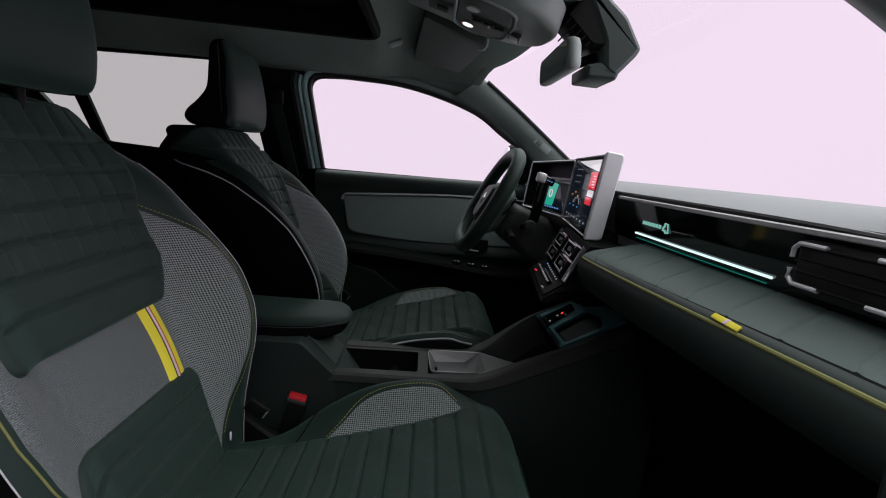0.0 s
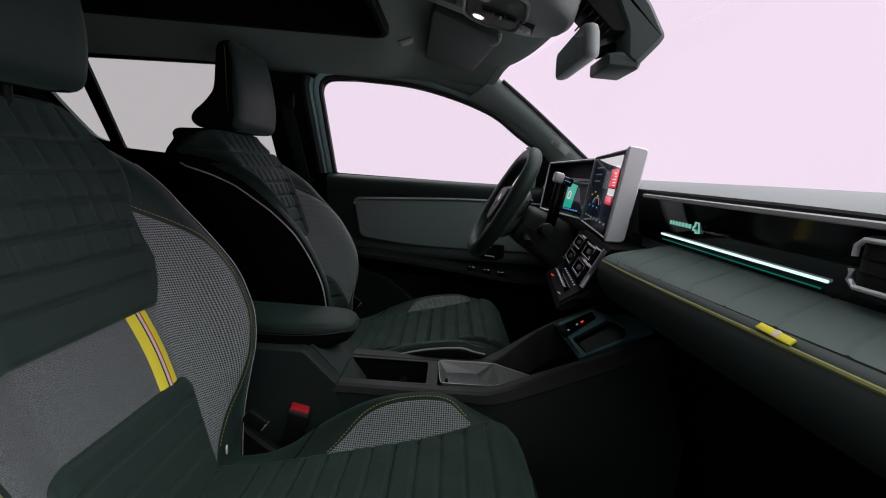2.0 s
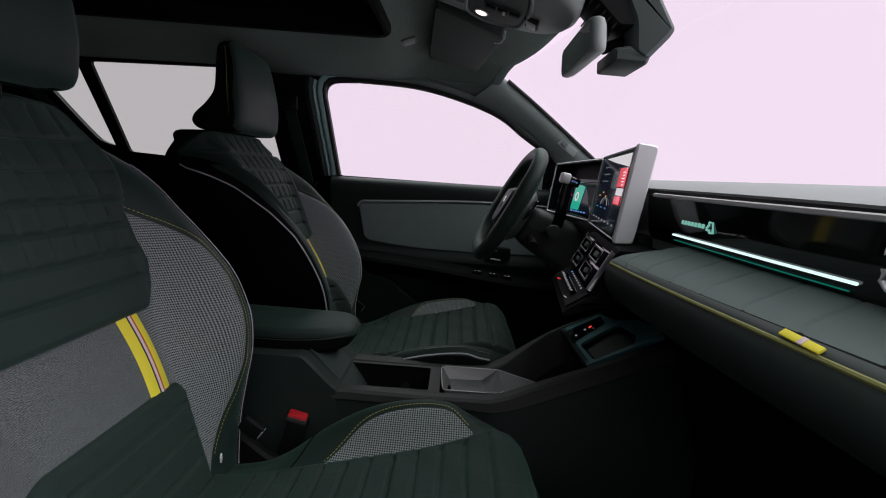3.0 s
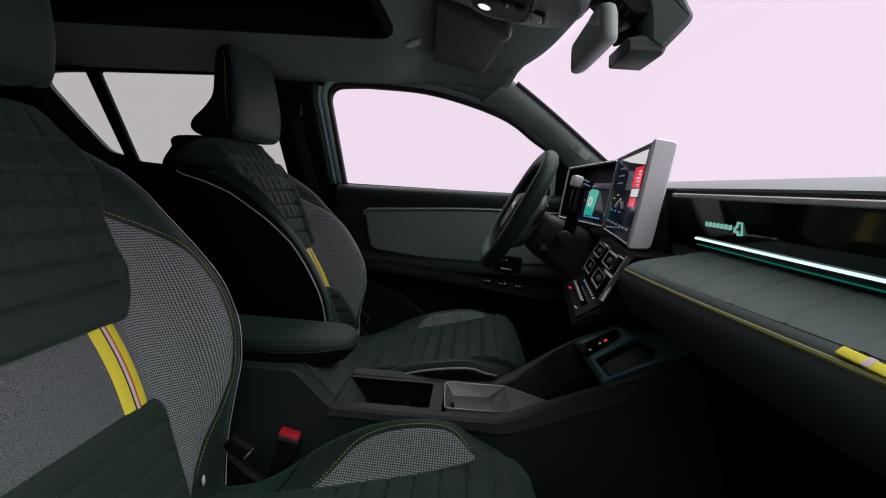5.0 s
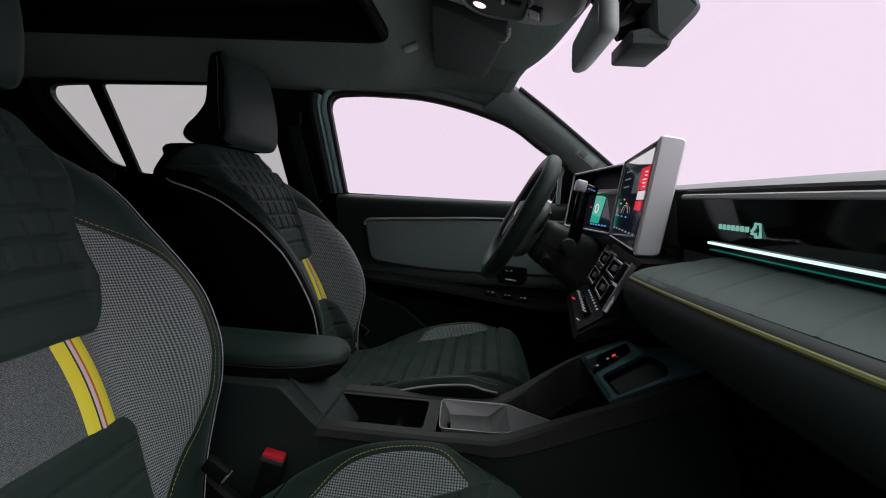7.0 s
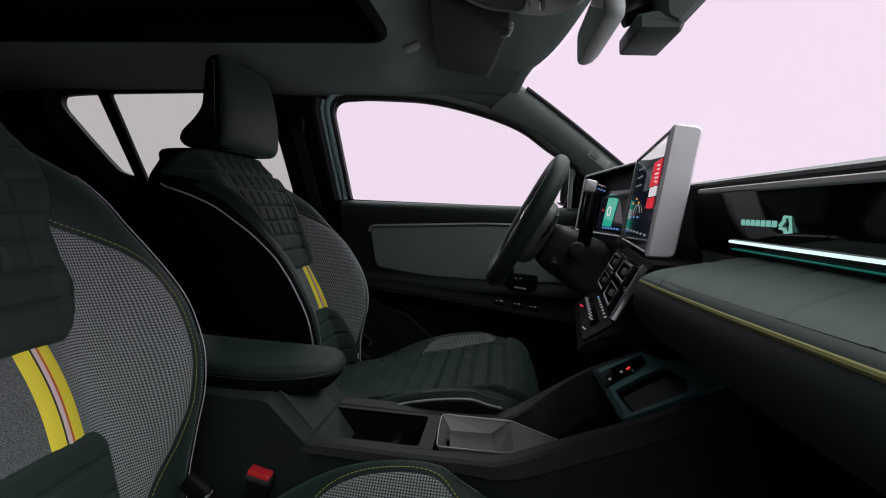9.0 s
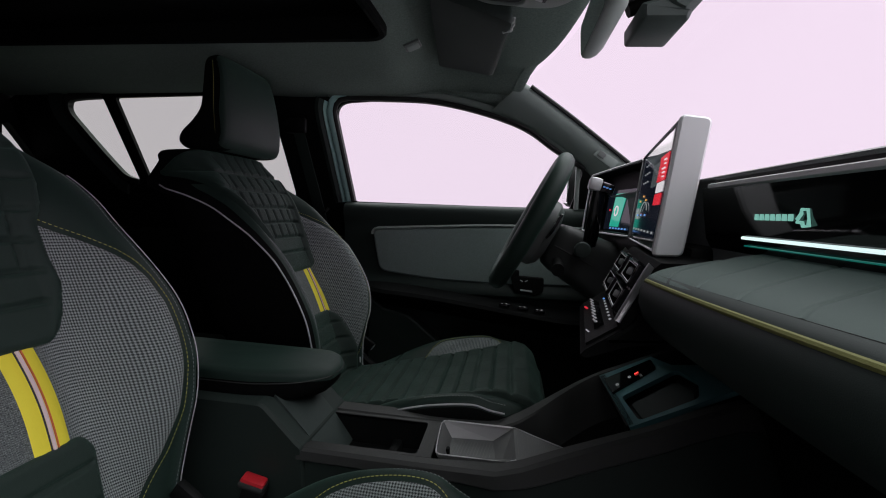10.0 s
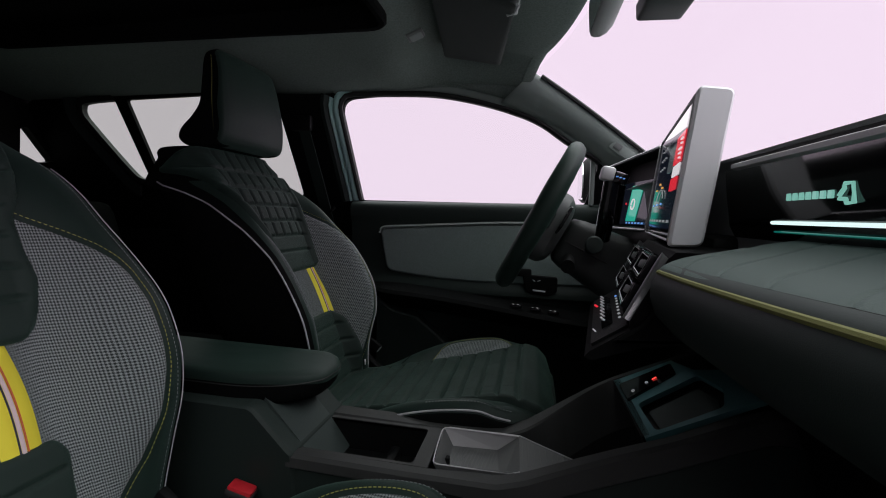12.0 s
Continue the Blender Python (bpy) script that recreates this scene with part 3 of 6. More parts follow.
# outside mirror, seen past the wheel
om = thing("door_mirror", (0.36, 1.86, 1.14), "dark door mirror with a pale glass outside the driver's window", "door mirror")
bm = bmesh.new()
prism(bm, outline([(1.85, 1.165), (2.04, 1.175), (2.03, 1.32), (1.90, 1.33), (1.855, 1.28)], 0.03, 5), lambda u, v, w: Vector((0.345 + w, u, v)), 0.11, 0.012)
part("housing", bm, PLASTIC, om)
bm = bmesh.new()
prism(bm, outline([(1.865, 1.18), (2.025, 1.188), (2.015, 1.31), (1.905, 1.318), (1.868, 1.272)], 0.025, 5), lambda u, v, w: Vector((0.340 + w, u, v)), 0.004)
part("glass", bm, MIRROR, om, "pale reflecting mirror glass")
bm = bmesh.new()
tube(bm, [(0.40, 1.88, 1.20), (0.40, 1.80, 1.15), (0.40, 1.76, 1.13)], 0.022, 8)
part("arm", bm, PLASTIC, om)

# ---- the driver's door lining ----
door = thing("door_1", (-0.05, 1.76, 0.40), "closed driver's door with black lining and grey cloth panel", "door", kind="structure")
DOOR_Y = [(0.40, 1.74), (0.80, 1.715), (0.86, 1.70), (0.92, 1.725), (1.06, 1.728), (1.11, 1.715), (1.140, 1.715), (1.155, 1.730), (1.160, 1.765)]
bm = bmesh.new()
sect = smooth_path([(q[1], q[0], 0) for q in DOOR_Y], 40)
loft(bm, [[(x, p.x, p.y) for p in sect] + [(x, 1.78, 1.160), (x, 1.78, 0.40)] for x in np.linspace(-0.455, 0.62, 12)])
part("lining", bm, SOFT, door)
panel = outline([(-0.345, 1.066), (0.10, 1.092), (0.42, 1.090), (0.44, 0.90), (0.10, 0.892), (-0.12, 0.895), (-0.318, 0.918)], [0.025, 0.1, 0.02, 0.02, 0.15, 0.12, 0.03], 7)
bm = bmesh.new()
prism(bm, panel, lambda u, v, w: Vector((u, 1.712 + w, v)), 0.03, 0.006)
part("cloth_panel", bm, DOOR_CLOTH, door, "grey felted cloth insert")
bm = bmesh.new()
ribbon(bm, panel[1:22], [(-0.002, 0.0), (-0.001, -0.006), (0.003, -0.009), (0.008, -0.005), (0.009, 0.012)], lambda u, v, w: Vector((u, 1.716 + w, v)), centre=(0.05, 0.98))
part("panel_rim", bm, TRIM, door, "smooth grey rim over the cloth")
bm = bmesh.new()
rings = []
for x in np.linspace(-0.40, 0.60, 24):
    z = 0.865 - 0.075 * step((x + 0.35) / 0.9) + 0.02 * step((x - 0.3) / 0.25)
    d = 0.075 * step((x + 0.42) / 0.15)
    rings.append([(x, 1.74, z + 0.02), (x, 1.725 - d * 0.55, z + 0.012), (x, 1.712 - d, z), (x, 1.706 - d, z - 0.012), (x, 1.712 - d * 0.95, z - 0.028), (x, 1.725 - d * 0.5, z - 0.06), (x, 1.74, z - 0.085)])
loft(bm, rings)
armrest_d = part("armrest", bm, PLASTIC, door)
MARK = glow("switch_mark_glow", (1, 1, 1), 0.4)
for x in (0.135, 0.195, 0.25):
    bm = bmesh.new()
    z = 0.865 - 0.075 * step((x + 0.35) / 0.9)
    box(bm, (x, 1.655, z + 0.010), (0.034, 0.020, 0.010), 0.003, rot=(-12, 4, 0))
    part("window_switch", bm, GLOSS, armrest_d)
    bm = bmesh.new()
    for dx in (-0.008, 0.006):
        box(bm, (x + dx, 1.653, z + 0.0165), (0.005, 0.0016, 0.0012), rot=(-12, 4, 0))
        box(bm, (x + dx, 1.659, z + 0.0155), (0.0035, 0.0013, 0.0012), rot=(-12, 4, 0))
    part("switch_mark", bm, MARK, armrest_d, smooth=False)
bm = bmesh.new()
prism(bm, outline([(-0.34, 0.835), (-0.285, 0.792), (-0.195, 0.772), (-0.09, 0.69), (-0.05, 0.50), (-0.34, 0.50)], 0.008, 3), lambda u, v, w: Vector((u, 1.665 + w, v)), 0.06, 0.006)
part("pocket", bm, SOFT, door, "dark grey map pocket")
# inner release handle
bm = bmesh.new()
box(bm, (0.155, 1.704, 0.935), (0.05, 0.016, 0.026), 0.006)
part("handle", bm, PLASTIC, door, "black release handle")
bm = bmesh.new()
prism(bm, outline([(0.150, 0.930), (0.262, 0.925), (0.262, 0.878), (0.236, 0.862), (0.165, 0.872)], 0.008, 3), lambda u, v, w: Vector((u, 1.696 + w, v)), 0.016, 0.003)
cup = part("handle_cup", bm, PLASTIC, door, "black cup behind the release handle")
bm = bmesh.new()
box(bm, (0.205, 1.6945, 0.879), (0.040, 0.005, 0.005), 0.001, rot=(0, 5, 0))
part("handle_edge", bm, SILVER, cup, "satin silver edge")
bm = bmesh.new()
for dx in (-0.008, 0.008):
    box(bm, (0.196 + dx, 1.6945, 0.912), (0.010, 0.004, 0.002), 0.0005, rot=(0, 35 if dx < 0 else -25, 0))
part("lock_mark", bm, SILVER, cup)


# ---- the front seats ----
def build_seat(ys, deep, near, far, pad_far, pad_near, stripe_at, cushion_rise, recline, shift):
    """A sports seat round the line y = ys, standing on the floor. near, far: width, bolster, rounding and cloth tables of its two halves; pad_far, pad_near: half widths of the pads; recline: degrees."""
    seat = thing("front_seat", (-0.15, ys, 0.38), "dark green quilted front seat with grey houndstooth sides and yellow stripe", "car seat", "front seats")

    def XC(z):
        return -0.413 - deep - (z - 0.821) * 0.364 - 0.03 * step((z - 1.12) / 0.14)

    def smoothed(table, n):
        return [(p.x, p.y) for p in smooth_path([(a, b, 0) for a, b in table], n)]

    near = {"W": smoothed(near["W"], 90), "E": smoothed(near["E"], 70), "R": near["R"], "F": near["F"]}
    far = {"W": smoothed(far["W"], 90), "E": smoothed(far["E"], 70), "R": far["R"], "F": far["F"]}

    def half(y):
        return far if y > 0 else near

    def WID(s, z):
        return interp(z, half(s)["W"])

    def FO(s, z):
        return interp(z, half(s)["F"])

    def S(y, z):
        """Front face of the backrest; y from the middle."""
        h = half(y)
        v = min(abs(y) / interp(z, h["W"]), 1.0)
        x = XC(z) + interp(z, h["E"]) * step((v - 0.50) / 0.38) - interp(z, h["R"]) * max(0.0, (v - 0.80) / 0.2) ** 2
        return Vector((x, ys + y, z))

    def N(y, z):
        d = 0.004
        a = S(y + d, z) - S(y - d, z)
        b = S(y, z + d) - S(y, z - d)
        n = a.cross(b).normalized()
        return n if n.x > 0 else -n

    def on(y, z, h):
        return S(y, z) + N(y, z) * h

    # core
    rings = []
    for z in np.linspace(0.56, 1.250, 56):
        wn_, wf_ = WID(-1, z), WID(1, z)
        front = [S(wn_ * q, z) for q in np.linspace(-1, -0.025, 30)] + [S(wf_ * q, z) for q in np.linspace(0.025, 1, 30)]
        back = XC(z) - 0.125 + 0.03 * step((z - 1.05) / 0.2)
        xn, xf = min(front[0].x - 0.03, back + 0.05), min(front[-1].x - 0.03, back + 0.05)
        rear = [(xf, wf_ * 1.012), (back + 0.012, wf_ * 0.93), (back, wf_ * 0.6), (back, 0), (back, -wn_ * 0.6), (back + 0.012, -wn_ * 0.93), (xn, -wn_ * 1.012)]
        rings.append(front + [Vector((x, ys + y, z)) for x, y in rear])
    top = rings[-1]
    c = sum(top, Vector()) / len(top)
    for f, dz in ((0.985, 0.006), (0.95, 0.012), (0.88, 0.016), (0.6, 0.019)):
        rings.append([c + (p - c) * f + Vector((0, 0, dz)) for p in top])
    bm = bmesh.new()
    loft(bm, rings)
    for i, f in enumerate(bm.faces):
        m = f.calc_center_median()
        # driver's near edge and shoulder: shade on the leather painted as black faces
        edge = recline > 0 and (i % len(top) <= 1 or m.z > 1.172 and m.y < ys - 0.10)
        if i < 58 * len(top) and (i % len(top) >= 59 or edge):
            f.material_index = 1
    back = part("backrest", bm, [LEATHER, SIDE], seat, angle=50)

    # houndstooth field with a pointed foot and a sloping top
    FZ0, FZ1 = 0.655, 1.108

    def field_y(u, v):
        z = FZ0 + (FZ1 - FZ0) * u
        bn, bf = FO(-1, z), FO(1, z)
        return z, -bn + (bn + bf) * v, bn, bf

    def field(u, v):
        z, y, bn, bf = field_y(u, v)
        edge = min(1.0, (bf - y) / 0.012, (y + bn) / 0.012)
        return on(y, z, -0.001 + 0.0045 * math.sqrt(max(edge, 0)))

    def field_uv(u, v):
        z, y, bn, bf = field_y(u, v)
        return (y * (1.0 + 0.35 * step((abs(y) - 0.09) / 0.1)), z * 1.06)

    bm = bmesh.new()
    patch(bm, field, 70, 90, field_uv)
    part("houndstooth_panel", bm, CHECK, back, "grey and black houndstooth cloth", angle=80)

    # quilted pads
    def pad(name, z0, z1, half_near, half_far, rows, cols, tall, corner=0.03):
        H = z1 - z0

        def f(u, v):
            z = z0 + H * u
            bn, bf = interp(z, half_near), interp(z, half_far)
            # rounded lower and upper corners
            dz = min(z - z0, z1 - z)
            if dz < corner:
                cut = corner * (1 - math.sqrt(max(0.0, 1 - (1 - dz / corner) ** 2)))
                bn, bf = bn - cut, bf - cut
            y = -bn + (bf + bn) * v
            rim = min(z - z0, z1 - z, bf - y, y + bn)
            edge = min(rim / 0.012, 1.0)
            h = tall * math.sqrt(max(1 - (1 - max(edge, 0.0)) ** 2, 0.0))
            fade = step((rim - 0.002) / 0.018)
            groove = max(0.0062 * step(1 - abs(z - r) / 0.0065) for r in rows)
            for c_ in cols(z):
                groove = max(groove, 0.0050 * step(1 - abs(y - c_) / 0.0055))
            h -= groove * fade
            # soft swell of the filling between the seams
            h += 0.0008 * math.sin(41 * y + 23 * z) * math.sin(37 * z) * fade
            if edge <= 0:
                h = -0.004
            return on(y, z, h)
        bm = bmesh.new()
        patch(bm, f, int(H / 0.0024), 96)
        return part(name, bm, QUILT, back, angle=80)

    def cols_up(z):
        if z < 1.036:
            return ()
        return tuple(0.036 * k * (1 + 0.5 * (z - 1.1)) for k in (-4.5, -3.5, -2.5, -1.5, -0.5, 0.5, 1.5, 2.5, 3.5))

    pad("upper_pad", 0.940, 1.262, pad_near, pad_far, [0.994, 1.036, 1.077, 1.118, 1.160, 1.202], cols_up, 0.0130, corner=0.024)
    pad("lower_pad", 0.60, 0.820, [(z - 0.36, y * 0.92) for z, y in pad_near[:3]], [(0.60, 0.112), (0.70, 0.126), (0.82, pad_far[0][1])], [0.645, 0.690, 0.735, 0.780], lambda z: (), 0.011)

    # woven stripe between the pads
    def stripe(name, ya, yb, mat, h, label=""):
        ya, yb = ya + stripe_at, yb + stripe_at
        bm = bmesh.new()
        patch(bm, lambda u, v: on(ya + (yb - ya) * v + 0.005 * (1 - u) + 0.005 * math.sin(math.pi * u), 0.815 + 0.131 * u, h - (0.003 if v in (0.0, 1.0) else 0.0)), 24, 6)
        part(name, bm, mat, back, label, angle=80)
    stripe("yellow_stripe", 0.058, 0.100, YELLOW, 0.0065, "bright yellow woven band")
    stripe("navy_line", 0.0748, 0.0770, NAVY_WEB, 0.0075)
    stripe("pink_line", 0.0770, 0.0825, PINK_WEB, 0.0077, "pale pink woven line")
    stripe("red_line", 0.0825, 0.0850, RED_WEB, 0.0075)

    # piping down both edges, stitching beside the cloth
    for s in (-1, 1):
        bm = bmesh.new()
        pts = []
        for z in np.linspace(0.60, 1.175, 60):
            p = S(s * WID(s, z), z)
            pts.append(p + Vector((0.002, s * 0.002, 0)))
        tube(bm, pts, 0.0018 if recline > 0 else 0.0009, 7)
        part("piping", bm, PIPING, back, "pale grey piping")
        bm = bmesh.new()
        if s < 0 and recline > 0:
            bm.free()
            continue
        if s < 0:
            tube(bm, [on(s * (FO(s, z) + 0.006), z + 0.003, 0.0008) for z in np.linspace(0.67, 1.10, 60)], 0.0014, 6)
            part("olive_welt", bm, OLIVE, back, "olive welted seam")
            continue
        stitches(bm, [on(s * (FO(s, z) + 0.007), z + 0.003, 0.0010) for z in np.linspace(0.67, 1.108, 120)], 0.0040, 0.0028, 0.0005)
        part("yellow_stitching", bm, YELLOW_THREAD, back, "yellow thread")
        bm = bmesh.new()
        stitches(bm, [on(s * (WID(s, z) - 0.010), z, 0.0010) for z in np.linspace(0.66, 1.18, 120)], 0.0034, 0.0030, 0.0004)
        part("grey_stitching", bm, GREY_THREAD, back)
    bm = bmesh.new()
    box(bm, S(FO(1, 0.668) + 0.008, 0.668) + Vector((0.010, 0.002, -0.004)), (0.003, 0.010, 0.014), 0.001, rot=(10, 0, 20))
    part("tag", bm, WHITE_WEB, back, "small white sewn tag")

    # cushion
    def TZ(x):
        return interp(x, [(-0.42, 0.625), (-0.30, 0.632), (-0.16, 0.662), (0.0, 0.698), (0.10, 0.722), (0.138, 0.731), (0.160, 0.728), (0.178, 0.712), (0.190, 0.68)])

    CW = [(-0.42, 0.215), (-0.30, 0.235), (-0.15, 0.262), (0.0, 0.268), (0.10, 0.26), (0.16, 0.238), (0.190, 0.21)]
    CE = [(-0.42, -0.01), (-0.33, -0.012), (-0.26, -0.004), (-0.18, 0.024), (-0.10, 0.042), (-0.02, 0.044), (0.05, 0.034), (0.09, 0.014), (0.14, -0.006), (0.19, -0.01)]

    CE = [(p.x, p.y) for p in smooth_path([(a, b, 0) for a, b in CE], 60)]
    CW = [(p.x, p.y) for p in smooth_path([(a, b, 0) for a, b in CW], 60)]

    def cw(x, s):
        return interp(x, CW) * (0.925 if s < 0 and recline > 0 else 1.0)

    def T(x, y):
        w = cw(x, y)
        v = min(abs(y) / w, 1.0)
        z = TZ(x) + interp(x, CE) * (cushion_rise if y > 0 else 1.0) * step((v - 0.56) / 0.32) - 0.030 * max(0.0, (v - 0.86) / 0.14) ** 2
        return Vector((x, ys + y, z))

    def TN(x, y):
        d = 0.004
        n = (T(x + d, y) - T(x - d, y)).cross(T(x, y + d) - T(x, y - d)).normalized()
        return n if n.z > 0 else -n

    def ton(x, y, h):
        return T(x, y) + TN(x, y) * h

    bm = bmesh.new()
    rings = []
    for x in np.linspace(-0.42, 0.190, 44):
        w, wn_ = cw(x, 1), cw(x, -1)
        up = [T(x, wn_ * q) for q in np.linspace(-1, -0.033, 30)] + [T(x, 0.0)] + [T(x, w * q) for q in np.linspace(0.033, 1, 30)]
        low = 0.535 + 0.03 * step((x - 0.1) / 0.1)
        rings.append(up + [Vector((x, ys + w * 1.02, up[-1].z - 0.03)), Vector((x, ys + w * 1.0, low + 0.03)), Vector((x, ys + w * 0.93, low)), Vector((x, ys - wn_ * 0.93, low)), Vector((x, ys - wn_ * 1.0, low + 0.03)), Vector((x, ys - wn_ * 1.01, up[0].z - 0.03))])
    last = rings[-1]
    c = sum(last, Vector()) / len(last)
    for f, dx in ((0.93, 0.014), (0.8, 0.020)):
        rings.append([c + (p - c) * f + Vector((dx, 0, 0)) for p in last])
    loft(bm, rings)
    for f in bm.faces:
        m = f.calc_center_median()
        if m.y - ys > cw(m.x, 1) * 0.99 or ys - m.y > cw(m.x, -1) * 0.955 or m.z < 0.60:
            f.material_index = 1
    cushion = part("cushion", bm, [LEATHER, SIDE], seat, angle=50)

    # pleated middle
    pleats = [-0.037 + 0.041 * k for k in range(-6, 5)]

    def pleated(u, v):
        x = -0.37 + 0.563 * u
        b = interp(x, [(-0.37, 0.14), (-0.2, 0.150), (0.0, 0.160), (0.09, 0.174), (0.13, 0.192), (0.193, 0.194)])
        y = -b + 2 * b * v
        edge = min((b - abs(y)) / 0.010, 1.0, (x + 0.37) / 0.01)
        h = 0.014 * math.sqrt(max(edge, 0.0))
        for q in pleats:
            deep = 0.0120 if abs(q + 0.037) < 0.001 else 0.0085
            h -= deep * step(1 - abs(x - q) / 0.007) * step((b - abs(y) - 0.002) / 0.018)
        h += 0.0012 * math.sin(47 * y + 19 * x) * math.sin(39 * x + 8 * y) * step((b - abs(y) - 0.002) / 0.018)
        if edge <= 0:
            h = -0.004
        return ton(min(x, 0.1899), y, h) + Vector((max(0, x - 0.1899), 0, -3 * max(0, x - 0.1899)))

    bm = bmesh.new()
    patch(bm, pleated, 200, 90)
    part("pleated_pad", bm, QUILT, cushion, angle=80)

    # faint cross stitching over the pleats
    for q in (-0.105, -0.035, 0.035, 0.105):
        bm = bmesh.new()
        stitches(bm, [pleated(0.16 + 0.78 * k / 240, 0.5 + q / 0.33) + Vector((0, 0, 0.0004)) for k in range(241)], 0.0030, 0.0030, 0.0004)
        part("cross_stitching", bm, DARK_THREAD, cushion)
    # seam across the inboard bolster behind the insert
    bm = bmesh.new()
    tube(bm, [ton(-0.232 + 0.03 * k / 11, 0.150 + 0.085 * k / 11, 0.0002) for k in range(12)], 0.0014, 6)
    part("bolster_seam", bm, SIDE, cushion)

    for s in (-1, 1):
        # cloth insert on the inboard bolster
        XA, XB = (-0.130, 0.100) if recline > 0 else (-0.172, 0.098)
        SHAPE = [(0, 0.0), (0.10, 0.72), (0.17, 0.92), (0.24, 1.0), (0.86, 1.0), (0.94, 0.90), (1.0, 0.45)] if recline > 0 else [(p.x, p.y) for p in smooth_path([(0, 0.0, 0), (0.10, 0.40, 0), (0.22, 0.78, 0), (0.36, 0.94, 0), (0.55, 1.0, 0), (0.78, 1.0, 0), (0.90, 0.86, 0), (1.0, 0.42, 0)], 40)]

        def insert(u, v):
            x = XA + (XB - XA) * u
            w = interp(x, CW)
            lo = interp(x, [(-0.175, 0.150), (0.0, 0.160), (0.12, 0.172)])
            hi = lo + (w * 0.81 - lo) * interp(u, SHAPE)
            y = lo + (hi - lo) * v
            return ton(x, s * y, 0.0008 + 0.0034 * min(1.0, math.sqrt(max(0.0, min(v, 1 - v, u, 1 - u) / 0.08))))

        def insert_uv(u, v):
            p = insert(u, v)
            return (p.x + 1.0, (p.y - ys) * 0.6 + p.z)
        if s > 0:
            bm = bmesh.new()
            patch(bm, insert, 40, 24, insert_uv)
            part("houndstooth_insert", bm, CHECK, cushion, "grey and black houndstooth cloth", angle=80)
        bm = bmesh.new()
        ins = []
        for k in range(100):
            u = 0.01 + 0.98 * k / 99
            x = XA + (XB - XA) * u
            w = interp(x, CW)
            lo = interp(x, [(-0.175, 0.150), (0.0, 0.160), (0.12, 0.172)])
            hi = lo + (w * 0.81 - lo) * interp(u, SHAPE)
            ins.append(ton(x, s * min(hi + 0.007, w * 0.97), 0.0012))
        if s > 0:
            stitches(bm, ins, 0.0042, 0.0026, 0.0007)
            part("yellow_stitching", bm, YELLOW_THREAD, cushion, "yellow thread")
        bm = bmesh.new()
        inner, outer_ = (0.95, 1.0) if s > 0 else (0.895, 0.955)
        stitches(bm, [ton(x, s * cw(x, s) * inner, 0.001) for x in np.linspace(-0.34 if s > 0 else -0.05, 0.12, 100)], 0.0036, 0.0028, 0.0006)
        part("grey_stitching", bm, GREY_THREAD, cushion)
        bm = bmesh.new()
        tube(bm, [T(x, s * cw(x, s) * outer_) + Vector((0, s * 0.001, 0.001)) for x in np.linspace(-0.12, 0.115, 40)], 0.0020, 7)
        part("piping", bm, PIPING, cushion, "pale grey piping")

    # base and rails
    bm = bmesh.new()
    box(bm, (-0.13, ys, 0.49), (0.52, 0.40, 0.12), 0.02)
    part("base", bm, PLASTIC, seat)
    for s in (-1, 1):
        bm = bmesh.new()
        box(bm, (-0.13, ys + s * 0.18, 0.41), (0.56, 0.04, 0.06), 0.006)
        part("rail", bm, PLASTIC, seat)
        bm = bmesh.new()
        prism(bm, outline([(-0.46, 0.46), (-0.10, 0.46), (-0.06, 0.53), (-0.30, 0.60), (-0.40, 0.68), (-0.47, 0.62)], 0.03, 4), lambda u, v, w: Vector((u, ys + s * 0.245 + w - 0.012, v)), 0.024, 0.006)
        part("side_cover", bm, PLASTIC, seat)

    # recliner cover at the hinge
    bm = bmesh.new()
    box(bm, (-0.325, ys + 0.205, 0.690), (0.045, 0.016, 0.030), 0.005, rot=(0, 35, 0))
    lever = part("recliner_cover", bm, PLASTIC, seat)
    bm = bmesh.new()
    box(bm, (-0.306, ys + 0.2045, 0.679), (0.003, 0.0165, 0.016), 0.0008, rot=(0, 35, 0))
    part("cover_edge", bm, TRIM, lever)

    # head restraint on two posts
    posts = []
    prof = smooth_path([(-0.560, 1.275, 0), (-0.553, 1.33, 0), (-0.560, 1.42, 0), (-0.572, 1.474, 0), (-0.592, 1.481, 0), (-0.608, 1.468, 0), (-0.614, 1.42, 0), (-0.622, 1.365, 0), (-0.650, 1.325, 0), (-0.682, 1.297, 0), (-0.688, 1.275, 0), (-0.668, 1.260, 0), (-0.62, 1.255, 0), (-0.575, 1.256, 0), (-0.560, 1.275, 0)], 57)[:-1]
    pc = Vector((-0.605, 1.34, 0))
    HEAD = [(0.116 + 0.006 * math.sin(a), 0.965 - 0.165 * (1 - math.cos(a))) for a in np.linspace(math.pi / 2, 0, 6)] + [(0.112, 0.985), (0.106, 1.0), (0.085, 1.01), (0.06, 1.02), (0.03, 1.027)]
    rings = []
    for y, f in [(-q, r) for q, r in HEAD] + [(0.0, 1.03)] + [(q, r) for q, r in HEAD[::-1]]:
        ring = []
        for p in prof:
            d = (p - pc)
            sh = 0.012 * (1 - f) / 0.2 if f < 1 else 0
            q = p - d.normalized() * sh * 1.6
            narrow = 1 - 0.10 * step((p.y - 1.34) / 0.14)
            ring.append(Vector((q.x + (0.008 * (1 - (y / 0.14) ** 2) if p.x > -0.59 else 0), ys + y * narrow, q.y)))
        rings.append(ring)
    bm = bmesh.new()
    loft(bm, rings)
